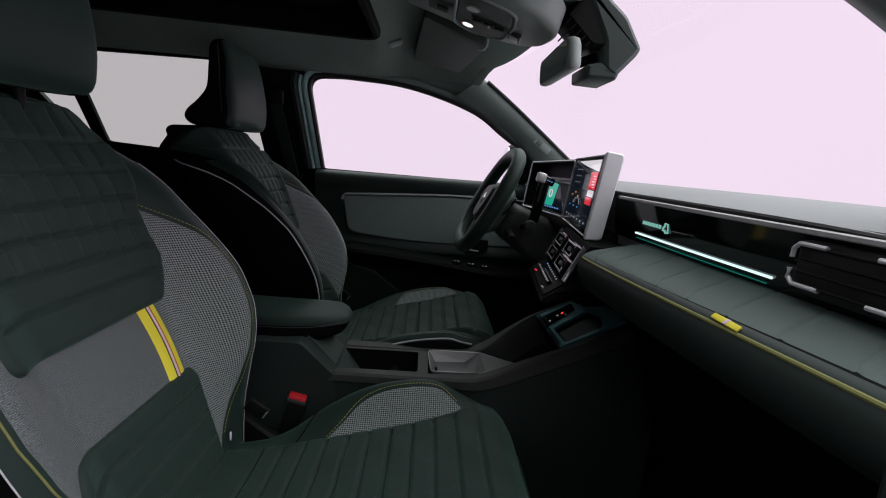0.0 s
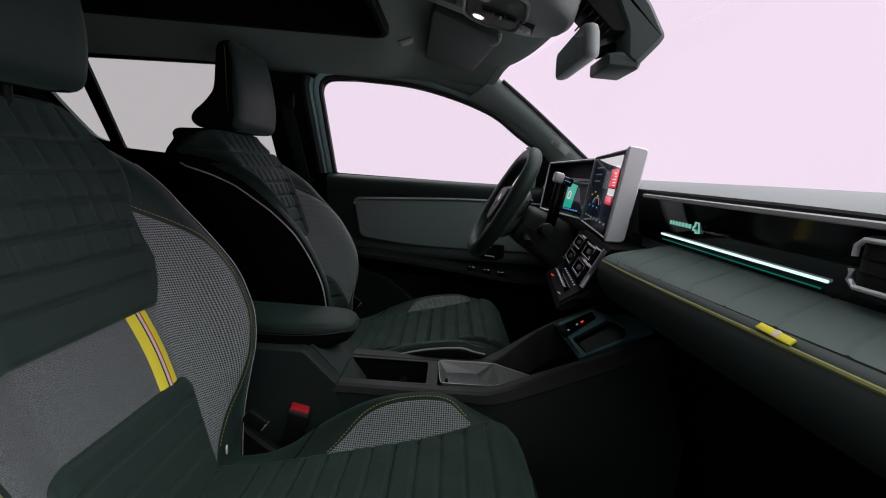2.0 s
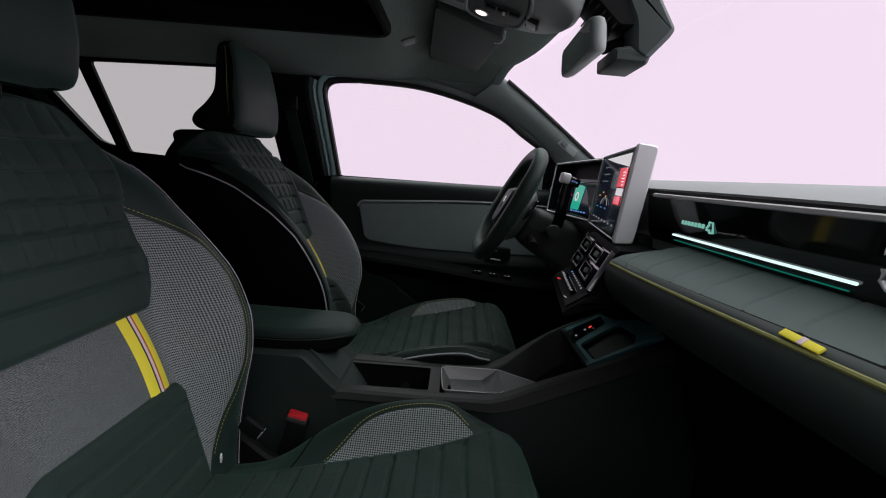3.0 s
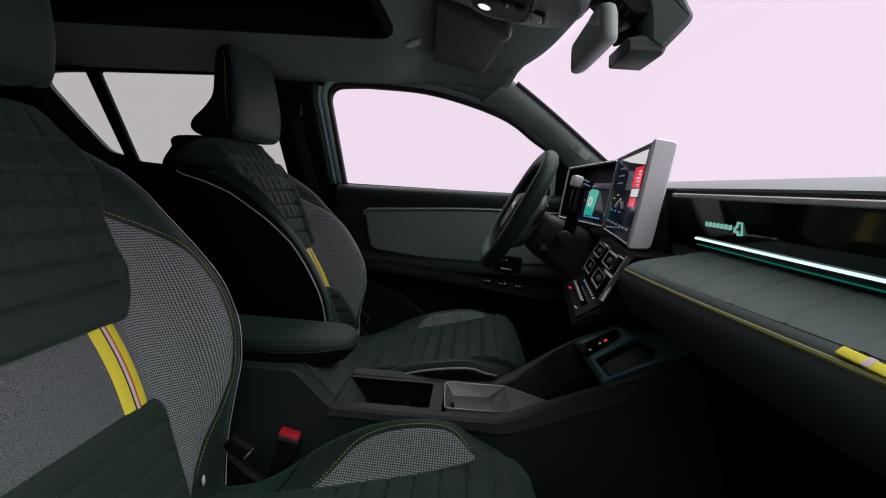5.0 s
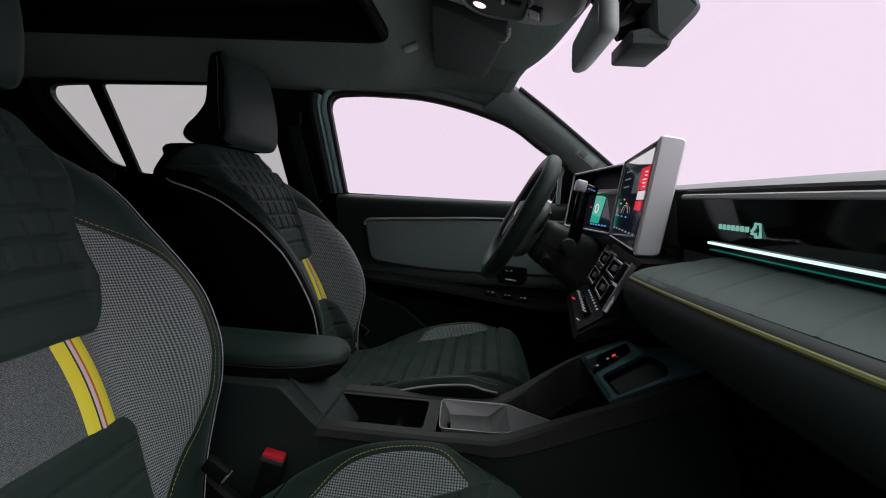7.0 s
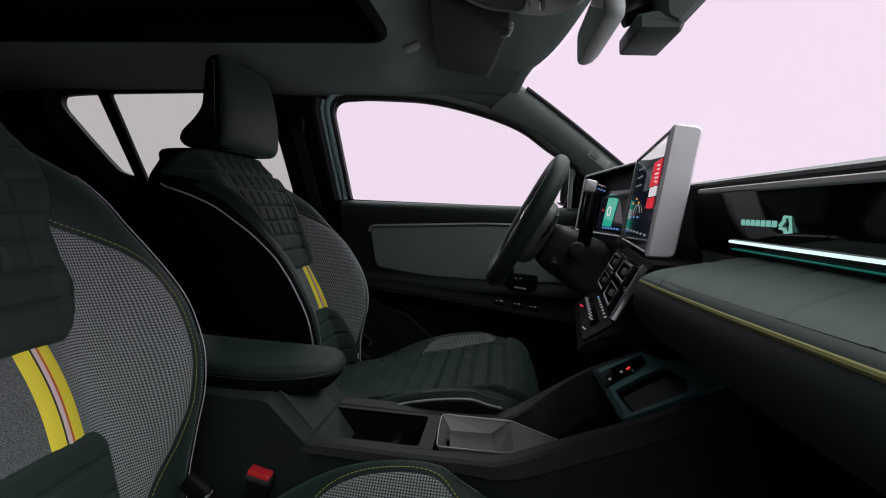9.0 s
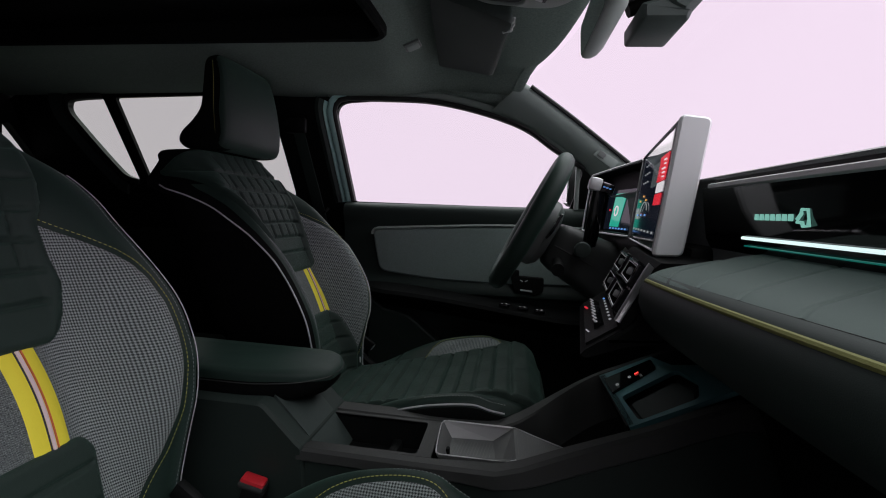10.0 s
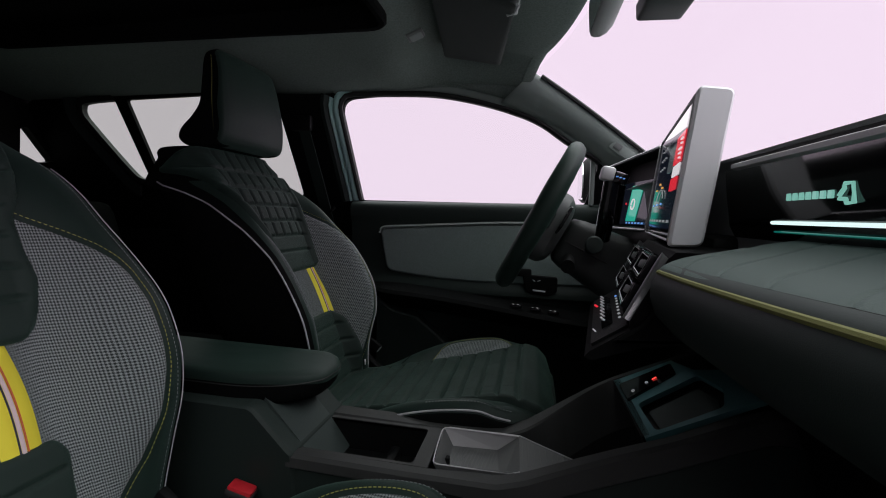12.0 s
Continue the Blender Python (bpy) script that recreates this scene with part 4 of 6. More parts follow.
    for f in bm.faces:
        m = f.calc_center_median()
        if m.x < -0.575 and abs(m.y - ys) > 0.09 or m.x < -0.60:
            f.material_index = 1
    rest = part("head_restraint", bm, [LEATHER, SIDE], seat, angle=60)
    for s in (-1, 1):
        bm = bmesh.new()
        line = [Vector((-0.584 - 0.004 * step((z - 1.40) / 0.1), ys + s * (0.1215 - 0.012 * step((z - 1.34) / 0.14)), z)) for z in np.linspace(1.29, 1.47, 50)]
        foot = [Vector((x, ys + s * 0.119, 1.29 - 0.014 * step((-0.584 - x) / 0.06))) for x in np.linspace(-0.584, -0.67, 20)]
        stitches(bm, foot[::-1] + line, 0.0036, 0.0028, 0.0006)
        part("yellow_stitching", bm, YELLOW_THREAD, rest, "yellow thread")
        bm = bmesh.new()
        tube(bm, [(-0.625, ys + s * 0.055, 1.22), (-0.622, ys + s * 0.055, 1.28)], 0.007, 10)
        posts.append(part("post", bm, PLASTIC, seat))
    # lean the backrest and head restraint about the hinge
    hinge = Vector((-0.36, ys, 0.62)) - seat.location
    push = Matrix.Translation((0.022, 0.0, 0.010) if recline > 0 else (0.022, 0.006, 0.024))
    lean = Matrix.Translation(hinge) @ Matrix.Rotation(radians(-recline), 4, "Y") @ Matrix.Translation(-hinge)
    for ob in (back, rest, *posts):
        ob.matrix_basis = lean if ob is back else push @ lean
    seat.location += Vector(shift)
    return seat


BACK = {
    "W": [(0.56, 0.150), (0.62, 0.153), (0.70, 0.160), (0.76, 0.180), (0.82, 0.199), (0.90, 0.209), (1.0, 0.209), (1.06, 0.209), (1.10, 0.210), (1.14, 0.208), (1.165, 0.202), (1.185, 0.182), (1.20, 0.160), (1.215, 0.150), (1.26, 0.146)],
    "E": [(0.56, 0.015), (0.62, 0.026), (0.70, 0.056), (0.76, 0.086), (0.80, 0.108), (0.86, 0.126), (0.92, 0.128), (0.97, 0.122), (1.02, 0.108), (1.07, 0.086), (1.12, 0.060), (1.18, 0.015), (1.24, -0.01)],
    "R": [(0.56, 0.008), (0.90, 0.008), (1.0, 0.012), (1.06, 0.026), (1.12, 0.055), (1.15, 0.085), (1.17, 0.125), (1.205, 0.12), (1.24, 0.06)],
    "F": [(0.655, 0.104), (0.70, 0.127), (0.76, 0.153), (0.82, 0.172), (0.88, 0.184), (0.93, 0.187), (0.98, 0.186), (1.02, 0.182), (1.045, 0.174), (1.07, 0.160), (1.095, 0.140), (1.108, 0.126)],
}
FULL = {
    "W": [(0.56, 0.205), (0.62, 0.220), (0.70, 0.236), (0.78, 0.247), (0.86, 0.259), (0.94, 0.266), (0.98, 0.266), (1.02, 0.263), (1.06, 0.257), (1.10, 0.251), (1.14, 0.247), (1.17, 0.241), (1.19, 0.228), (1.205, 0.215), (1.22, 0.206), (1.24, 0.195), (1.26, 0.178)],
    "E": [(0.56, -0.020), (0.60, -0.012), (0.66, 0.006), (0.70, 0.021), (0.74, 0.040), (0.78, 0.060), (0.82, 0.080), (0.86, 0.094), (0.90, 0.103), (0.94, 0.103), (0.98, 0.099), (1.02, 0.086), (1.06, 0.070), (1.10, 0.051), (1.14, 0.034), (1.18, 0.012), (1.22, -0.012), (1.26, -0.015)],
    "R": [(0.56, 0.008), (1.0, 0.008), (1.10, 0.012), (1.16, 0.016), (1.26, 0.016)],
    "F": [(0.655, 0.128), (0.70, 0.160), (0.76, 0.194), (0.82, 0.216), (0.88, 0.230), (0.93, 0.237), (0.98, 0.238), (1.02, 0.233), (1.04, 0.224), (1.06, 0.207), (1.08, 0.184), (1.096, 0.162), (1.108, 0.146)],
}
OPEN = {"W": BACK["W"], "E": [(z, 0.22 * e) for z, e in BACK["E"]], "R": BACK["R"], "F": BACK["F"]}
PAD = [(0.94, 0.124), (1.0, 0.127), (1.05, 0.131), (1.10, 0.136), (1.16, 0.142), (1.21, 0.147), (1.262, 0.141)]
PAD_FULL = [(0.94, 0.143), (0.98, 0.155), (1.02, 0.162), (1.06, 0.158), (1.10, 0.158), (1.16, 0.178), (1.21, 0.190), (1.24, 0.184), (1.262, 0.166)]
build_seat(0.60, 0.008, OPEN, FULL, PAD_FULL, [(z, y + 0.040) for z, y in PAD], 0.008, 1.42, 0.0, (0, 0, 0))
PAD_NEAR = [(0.94, 0.150), (1.0, 0.162), (1.05, 0.172), (1.10, 0.180), (1.15, 0.183), (1.18, 0.172), (1.21, 0.154), (1.262, 0.142)]
build_seat(1.317, 0.0, BACK, BACK, PAD, PAD_NEAR, 0.008, 0.82, 3.4, (0.035, 0, 0.02))


# ---- the dashboard ----
dash = thing("dashboard", (0.55, 1.0, 0.60), "dark dashboard with grey top, cloth shelf and yellow seam", "dashboard")
top_prof = [(0.414, 1.187), (0.403, 1.189), (0.402, 1.192), (0.43, 1.199), (0.46, 1.205), (0.50, 1.211), (0.57, 1.211), (0.68, 1.20), (0.80, 1.17), (0.92, 1.13), (0.94, 1.08), (0.42, 1.08), (0.42, 1.18)]


def bowed(x, y):
    """The dash front swings forward a little towards both doors."""
    return x + 0.02 * ((y - 1) / 0.75) ** 4


bm = bmesh.new()
loft(bm, [[Vector((bowed(x, y), y, z - (0.010 * ((y - 1) / 0.74) ** 6))) for x, z in top_prof] for y in np.linspace(0.262, 1.735, 40)])
part("top_pad", bm, DASHTOP, dash, "light grey grained dash top", angle=50)
bm = bmesh.new()
loft(bm, [[Vector((bowed(x, y), y, z)) for x, z in ((0.400, 1.1765), (0.3965, 1.178), (0.3965, 1.1825), (0.400, 1.184), (0.406, 1.183), (0.406, 1.1765))] for y in np.linspace(0.262, 0.868, 24)])
part("brow_strip", bm, TRAY_METAL, dash, "satin silver strip under the brow")
bm = bmesh.new()
loft(bm, [[Vector((bowed(x, y), y, z)) for x, z in ((0.405, 1.182), (0.405, 1.1895), (0.43, 1.1895), (0.43, 1.182))] for y in np.linspace(0.262, 0.868, 24)])
part("brow_gap", bm, RUBBER, dash, "black gap under the brow")
# gloss fascia behind the light strip
bm = bmesh.new()
loft(bm, [[Vector((bowed(x, y), y, z)) for x, z in ((0.4035, 1.179), (0.407, 1.150), (0.413, 1.112), (0.422, 1.095), (0.47, 1.095), (0.47, 1.179))] for y in np.linspace(0.262, 0.90, 24)])
fascia = part("fascia", bm, GLOSS, dash, "gloss black fascia panel", angle=30)
bm = bmesh.new()
tube(bm, [(bowed(0.4105, y), y, 1.1175) for y in np.linspace(0.472, 0.802, 12)], 0.0018, 8)
part("light_strip", bm, STRIP, fascia, "glowing white light strip")
# the strip's teal reflection by the shelf, drawn as a thin glowing tube
bm = bmesh.new()
tube(bm, [(bowed(0.4125, y), y, 1.1085) for y in np.linspace(0.480, 0.800, 12)], 0.0010, 6)
part("strip_reflection", bm, glow("teal_reflection_glow", (0.01, 0.42, 0.34), 0.22), fascia, "teal reflection of the light strip, drawn as a glowing line")
# lit emblem: plain bars and a squared numeral shape
for i in range(7):
    bm = bmesh.new()
    box(bm, (0.4078, 0.7720 - i * 0.0094, 1.1415), (0.002, 0.0056, 0.0066), 0.0004)
    part("lit_emblem_bar", bm, LETTER, fascia, "small pale green lit bar", smooth=False)
bm = bmesh.new()
tube(bm, [(0.4076, y, z) for y, z in ((0.7000, 1.1490), (0.6915, 1.1490), (0.6895, 1.1340), (0.6970, 1.1340), (0.6985, 1.1370), (0.7050, 1.1375), (0.7055, 1.1400), (0.7005, 1.1455))], 0.0018, 6, closed=True)
part("lit_emblem_numeral", bm, LETTER, fascia, "pale green lit angular emblem", smooth=False)

# passenger's air vent
bm = bmesh.new()
box(bm, (0.424, 0.352, 1.142), (0.03, 0.178, 0.060), 0.006)
vent = part("air_vent", bm, RUBBER, dash, "deep black air vent")
for k in range(4):
    bm = bmesh.new()
    box(bm, (0.414, 0.350, 1.121 + 0.0135 * k), (0.022, 0.166, 0.0028), 0.001, rot=(0, 14, 0))
    part("slat", bm, PLASTIC, vent)


def bracket(y0, y1, z0, z1, x, r=0.0027):
    """A squared silver bracket round the end of a vent, broken in the middle."""
    bm = bmesh.new()
    zm = (z0 + z1) / 2
    for za, zb in ((z1, zm + 0.006), (z0, zm - 0.006)):
        tube(bm, [(x, y1, za), (x, y0 - 0.006 * (1 if y1 < y0 else -1), za), (x, y0, za + (0.006 if zb > za else -0.006)), (x, y0, zb)], r, 8)
    part("bracket", bm, SILVER, vent, "satin silver bracket")


bracket(0.440, 0.402, 1.122, 1.166, 0.4045)
bracket(0.264, 0.352, 1.122, 1.166, 0.4045)

# cloth shelf with seams, yellow stitch line and rolled front edge
shelf_prof = [(0.430, 1.103), (0.40, 1.098), (0.36, 1.089), (0.325, 1.081), (0.308, 1.0735), (0.3005, 1.0665)]


def shelf_at(t, y, lift=0.0):
    p = smooth_path([(a, b, 0) for a, b in shelf_prof], 33)
    i = min(int(t * 32), 31)
    q = p[i].lerp(p[i + 1], t * 32 - i)
    dz = 0.016 * step((0.83 - y) / 0.6)
    return Vector((bowed(q.x, y), y, q.y + dz * t + lift))


seams = [0.30 + 0.065 * k for k in range(8)]


def shelf_f(u, v):
    y = 0.235 + 0.541 * u
    g = max([step(1 - abs(y + 0.10 * (v - 0.5) - s) / 0.0035) for s in seams])
    return shelf_at(v, y, -0.0018 * g)


bm = bmesh.new()
patch(bm, shelf_f, 360, 64)
part("cloth_shelf", bm, SHELF, dash, "grey-green cloth shelf with slanting seams", angle=80)
bm = bmesh.new()
roll = [(0.309, 1.074), (0.300, 1.067), (0.294, 1.055), (0.294, 1.040), (0.300, 1.022), (0.318, 1.003), (0.350, 0.988), (0.40, 0.978), (0.46, 0.974), (0.46, 1.06)]
loft(bm, [[Vector((bowed(x, y), y, z + 0.016 * step((0.83 - y) / 0.6) * (1 if z > 0.97 else 0))) for x, z in roll] for y in np.linspace(0.235, 0.773, 30)])
# the roll's underside switches to near-black, painting in the shade beneath it
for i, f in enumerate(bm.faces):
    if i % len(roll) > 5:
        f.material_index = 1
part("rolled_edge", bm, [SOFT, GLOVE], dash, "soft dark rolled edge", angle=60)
bm = bmesh.new()
tube(bm, [shelf_at(1.0, y, 0.0) + Vector((-0.0004, 0, -0.001)) for y in np.linspace(0.24, 0.770, 30)], 0.0026, 8)
part("yellow_seam", bm, OLIVE, dash, "olive yellow welted seam")
bm = bmesh.new()
box(bm, shelf_at(1.0, 0.395, 0.0) + Vector((0.0018, 0, 0.0055)), (0.0075, 0.038, 0.0030), 0.0013, rot=(2, -42, 0))
tabp = part("fabric_tab", bm, YELLOW, dash, "bright yellow fabric tab")
bm = bmesh.new()
box(bm, shelf_at(1.0, 0.393, 0.0) + Vector((0.0015, 0, 0.0057)), (0.0078, 0.0055, 0.0033), 0.001, rot=(2, -42, 0))
part("tab_stripe", bm, PINK_WEB, tabp, "narrow pale stripe")

bm = bmesh.new()
prism(bm, outline([(0.300, 0.93), (0.292, 1.06), (0.318, 1.088), (0.44, 1.105), (0.47, 0.95)], 0.03, 5), lambda u, v, w: Vector((u + 0.02, 0.216 + w, v)), 0.024, 0.008)
part("dash_end", bm, SOFT, dash, "soft dark rounded end of the dash")
# lower dash and glove box
low = [(0.46, 1.02), (0.44, 0.985), (0.455, 0.95), (0.49, 0.86), (0.53, 0.74), (0.58, 0.60), (0.80, 0.55), (0.80, 1.02)]
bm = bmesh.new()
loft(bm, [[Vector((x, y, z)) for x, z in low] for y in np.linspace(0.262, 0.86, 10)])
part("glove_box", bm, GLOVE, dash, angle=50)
bm = bmesh.new()
loft(bm, [[Vector((x + (0.05 if y > 1.2 else 0), y, z)) for x, z in low] for y in np.linspace(1.14, 1.735, 10)])
part("knee_panel", bm, PLASTIC, dash, angle=50)
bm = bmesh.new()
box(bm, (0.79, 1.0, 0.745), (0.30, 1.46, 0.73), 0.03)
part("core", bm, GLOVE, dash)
# driver's side of the dash: brow behind the wheel and end vent
bm = bmesh.new()
loft(bm, [[Vector((x, y, z)) for x, z in ((0.40, 1.176), (0.396, 1.16), (0.405, 1.10), (0.43, 1.02), (0.48, 1.02), (0.48, 1.176))] for y in np.linspace(1.50, 1.735, 8)])
part("driver_fascia", bm, PLASTIC, dash, angle=40)
bm = bmesh.new()
box(bm, (0.400, 1.615, 1.145), (0.03, 0.15, 0.055), 0.006)
dv = part("driver_vent", bm, RUBBER, dash, "black end vent")
bm = bmesh.new()
for z in (1.125, 1.165):
    tube(bm, [(0.384, 1.555, z), (0.384, 1.675, z)], 0.0028, 6)
part("vent_line", bm, TRIM, dv)
for k in range(3):
    bm = bmesh.new()
    box(bm, (0.388, 1.615, 1.133 + 0.012 * k), (0.014, 0.12, 0.0026), 0.001)
    part("slat", bm, PLASTIC, dv)

# ---- the twin screens ----
screens = thing("dash_screens", (0.38, 1.18, 1.08), "pair of wide dash screens in a satin silver housing", "display screen")


def tilted(x, y, z):
    """The screen unit leans back with height."""
    return Vector((x + (z - 1.09) * 0.115, y, z))


# central touch screen: turned to the driver; end cap towards the passenger
capb = outline([(0.333, 1.086), (0.370, 1.087), (0.372, 1.266), (0.333, 1.271)], [0.006, 0.010, 0.010, 0.008], 8)
bm = bmesh.new()
prism(bm, capb, lambda u, v, w: tilted(u, 0.857 + w, v) + Vector((0.08 * w, 0, 0)), 0.012, 0.0028)
part("end_cap", bm, SILVER, screens, "satin silver end cap", smooth=False)
bm = bmesh.new()
prism(bm, outline([(0.350, 1.090), (0.366, 1.094), (0.370, 1.254), (0.350, 1.262)], [0.004, 0.010, 0.012, 0.004], 5), lambda u, v, w: tilted(u, 0.860 + w, v) + Vector((0.15 * w, 0, 0)), 0.33, 0.005)
part("rear_shell", bm, SHELL, screens, "dark plastic rear shell")
XN, XF, YN, YF = 0.336, 0.394, 0.8695, 1.205


def face(u, z, off=0.0):
    """A point on the touch screen's glass; u from the passenger's end."""
    p = tilted(XN + (XF - XN) * u, YN + (YF - YN) * u, z)
    return p + Vector((-off, 0.17 * off, 0))


def face_quad(bm, u0, u1, z0, z1, off, depth=0.0015, r=0.0):
    pts = [(u0, z0), (u1, z0), (u1, z1), (u0, z1)]
    prism(bm, outline(pts, r, 3) if r else pts, lambda u, v, w: face(u, v, off - w), depth)


bm = bmesh.new()
face_quad(bm, 0.0, 1.0, 1.092, 1.264, 0.0, 0.012)
touch = part("touch_screen", bm, GLOSS, screens, "gloss black touch screen", smooth=False)
DARKUI = glow("screen_dark_blue", (0.003, 0.0045, 0.009), 1.0)
WHITEUI = glow("screen_white", (0.85, 0.80, 0.85), 0.75)
REDUI = glow("screen_red", (0.75, 0.03, 0.05), 0.8)
GREENUI = glow("screen_green", (0.02, 0.42, 0.30), 0.8)
AMBERUI = glow("screen_amber", (0.9, 0.45, 0.12), 0.8)
BLUEUI = glow("screen_blue", (0.15, 0.35, 0.8), 0.8)
GREYUI = glow("screen_grey", (0.42, 0.44, 0.46), 0.5)
GREYDIM = glow("screen_dim_grey", (0.10, 0.12, 0.13), 0.5)
# silver tube added for the white reflection along the bezel edges
bm = bmesh.new()
tube(bm, [face(u, z, 0.001) for u, z in ((0.0, 1.093), (1.0, 1.093), (1.0, 1.263), (0.0, 1.263))], 0.0016, 6, closed=True)
part("screen_rim", bm, SILVER, touch)
bm = bmesh.new()
face_quad(bm, 0.02, 0.98, 1.106, 1.256, 0.0012)
part("display", bm, DARKUI, touch, smooth=False)
def ui(name, mat, u0, u1, z0, z1, off=0.0026, r=0.0, label=""):
    bm = bmesh.new()
    face_quad(bm, u0, u1, z0, z1, off, 0.0012, r)
    part(name, bm, mat, touch, label, smooth=False)


# white reflection on the glass, drawn as a glowing triangle
bm = bmesh.new()
prism(bm, [(0.03, 1.229), (0.03, 1.254), (0.80, 1.254), (0.42, 1.240)], lambda u, v, w: face(u, v, 0.0026 - w), 0.0012)
part("screen_reflection", bm, WHITEUI, touch, "white reflection across the screen top, drawn as a glowing triangle", smooth=False)
ui("red_tile", REDUI, 0.035, 0.24, 1.190, 1.227, label="red tile on the screen")
ui("white_tile", WHITEUI, 0.045, 0.215, 1.174, 1.188, label="white tile on the screen")
ui("red_tile", REDUI, 0.06, 0.225, 1.156, 1.172, label="red tile on the screen")
for k in range(5):
    ui("tile_line", WHITEUI, 0.06, 0.09 + 0.02 * (k % 3), 1.194 + 0.006 * k, 1.1955 + 0.006 * k, off=0.004)
ui("grey_tile", GREYDIM, 0.22, 0.42, 1.186, 1.222)
for k in range(9):
    ui("icon", GREYUI, 0.60 + 0.08 * (k % 3), 0.612 + 0.08 * (k % 3), 1.232 - 0.016 * (k // 3), 1.2345 - 0.016 * (k // 3))
for k in range(7):
    ui("bar_icon", GREYUI, 0.10 + 0.12 * k, 0.118 + 0.12 * k, 1.114, 1.1175)
for k in range(3):
    ui("amber_icon", AMBERUI, 0.52 + 0.12 * k, 0.535 + 0.12 * k, 1.166 + 0.008 * (k % 2), 1.169 + 0.008 * (k % 2))
for k in range(3):
    ui("blue_icon", BLUEUI, 0.45 + 0.16 * k, 0.465 + 0.16 * k, 1.140, 1.143)
bm = bmesh.new()
tube(bm, [face(0.52 + 0.13 * math.cos(q), 1.142 + 0.022 * math.sin(q), 0.003) for q in np.linspace(0.3, 2.8, 14)], 0.0007, 5)
part("map_arc", bm, GREYUI, touch, smooth=False)

# driver's instrument display: deep hooded box
bm = bmesh.new()
CL0, CL1 = 1.205, 1.522
outer = outline([(CL0, 1.092), (CL1, 1.092), (CL1, 1.254), (CL0, 1.262)], 0.008, 4)
inner = outline([(CL0 + 0.007, 1.100), (CL1 - 0.008, 1.100), (CL1 - 0.008, 1.246), (CL0 + 0.007, 1.253)], 0.006, 4)


def clus(u, v, w):
    x = 0.346 + 0.048 * (CL1 - u) / (CL1 - CL0)
    return tilted(x + w, u, v)


rings = [[clus(p.x, p.y, w) for p in ring] for ring, w in ((outer, 0.05), (outer, 0.002), (inner, 0.0), (inner, 0.045))]
loft(bm, rings, True, False)
bm.faces.new([bm.verts.new(clus(p.x, p.y, 0.045)) for p in inner])
bm.faces.new([bm.verts.new(clus(p.x, p.y, 0.05)) for p in outer])
hood = part("instrument_hood", bm, PLASTIC, screens, "black hooded instrument box", angle=30)
bm = bmesh.new()
rim_path = [clus(p.x, p.y, -0.001) for p in outline([(CL0 + 0.003, 1.096), (CL1 - 0.004, 1.096), (CL1 - 0.004, 1.250), (CL0 + 0.003, 1.258)], 0.007, 4)]
tube(bm, rim_path, 0.0026, 6, closed=True)
part("silver_rim", bm, SILVER, hood)


def dial(bm, u0, u1, z0, z1, off, put_w=0.0012):
    prism(bm, [(u0, z0), (u1, z0), (u1, z1), (u0, z1)], lambda u, v, w: clus(u, v, 0.040 - off - w), put_w)


bm = bmesh.new()
dial(bm, CL0 + 0.014, CL1 - 0.05, 1.104, 1.205, 0.0)
part("instrument_display", bm, DARKUI, hood, smooth=False)
bm = bmesh.new()
prism(bm, [(1.375, 1.112), (1.430, 1.112), (1.420, 1.196), (1.355, 1.196)], lambda u, v, w: clus(u, v, 0.038 - w), 0.0012)
part("green_field", bm, GREENUI, hood, "green glowing gauge", smooth=False)
bm = bmesh.new()
tube(bm, [clus(1.398 + 0.010 * math.cos(q), 1.152 + 0.012 * math.sin(q), 0.0355) for q in np.linspace(0, 2 * math.pi, 14, endpoint=False)], 0.0016, 5, closed=True)
part("gauge_ring", bm, WHITEUI, hood)
bm = bmesh.new()
prism(bm, [(1.262, 1.125), (1.300, 1.118), (1.320, 1.196), (1.285, 1.198)], lambda u, v, w: clus(u, v, 0.038 - w), 0.0012)
part("pale_field", bm, GREYUI, hood, "pale grey field on the display", smooth=False)
bm = bmesh.new()
dial(bm, 1.44, 1.446, 1.152, 1.157, 0.003)
part("warning_lamp", bm, REDUI, hood, smooth=False)
bm = bmesh.new()
for k in range(6):
    dial(bm, 1.325 + 0.018 * k, 1.333 + 0.018 * k, 1.106, 1.110, 0.003)
part("status_marks", bm, BLUEUI, hood, smooth=False)
bm = bmesh.new()
box(bm, (0.420, 1.19, 1.075), (0.06, 0.60, 0.05), 0.012)
part("foot", bm, PLASTIC, screens)

# ---- centre stack: vents and climate panel ----
stack = thing("centre_stack", (0.34, 1.0, 0.90), "gloss black centre stack with bracketed vents and climate keys", "centre console")
STACK = [(0.268, 0.969), (0.274, 0.976), (0.313, 1.002), (0.312, 1.010), (0.345, 1.078), (0.352, 1.085)]


def stack_put(u, v, w):
    """u along y, v along the face from the lip (0) over the key ledge (2) to the top of the vents (4), w out of the face; turned to the driver."""
    i = min(max(int(v), 0), 4)
    a, b = Vector(STACK[i]), Vector(STACK[i + 1])
    p = a.lerp(b, v - i)
    n = Vector((-(b - a).y, (b - a).x)).normalized()
    return Vector((p.x + n.x * w + 0.15 * (u - 1.0), u, p.y + n.y * w))


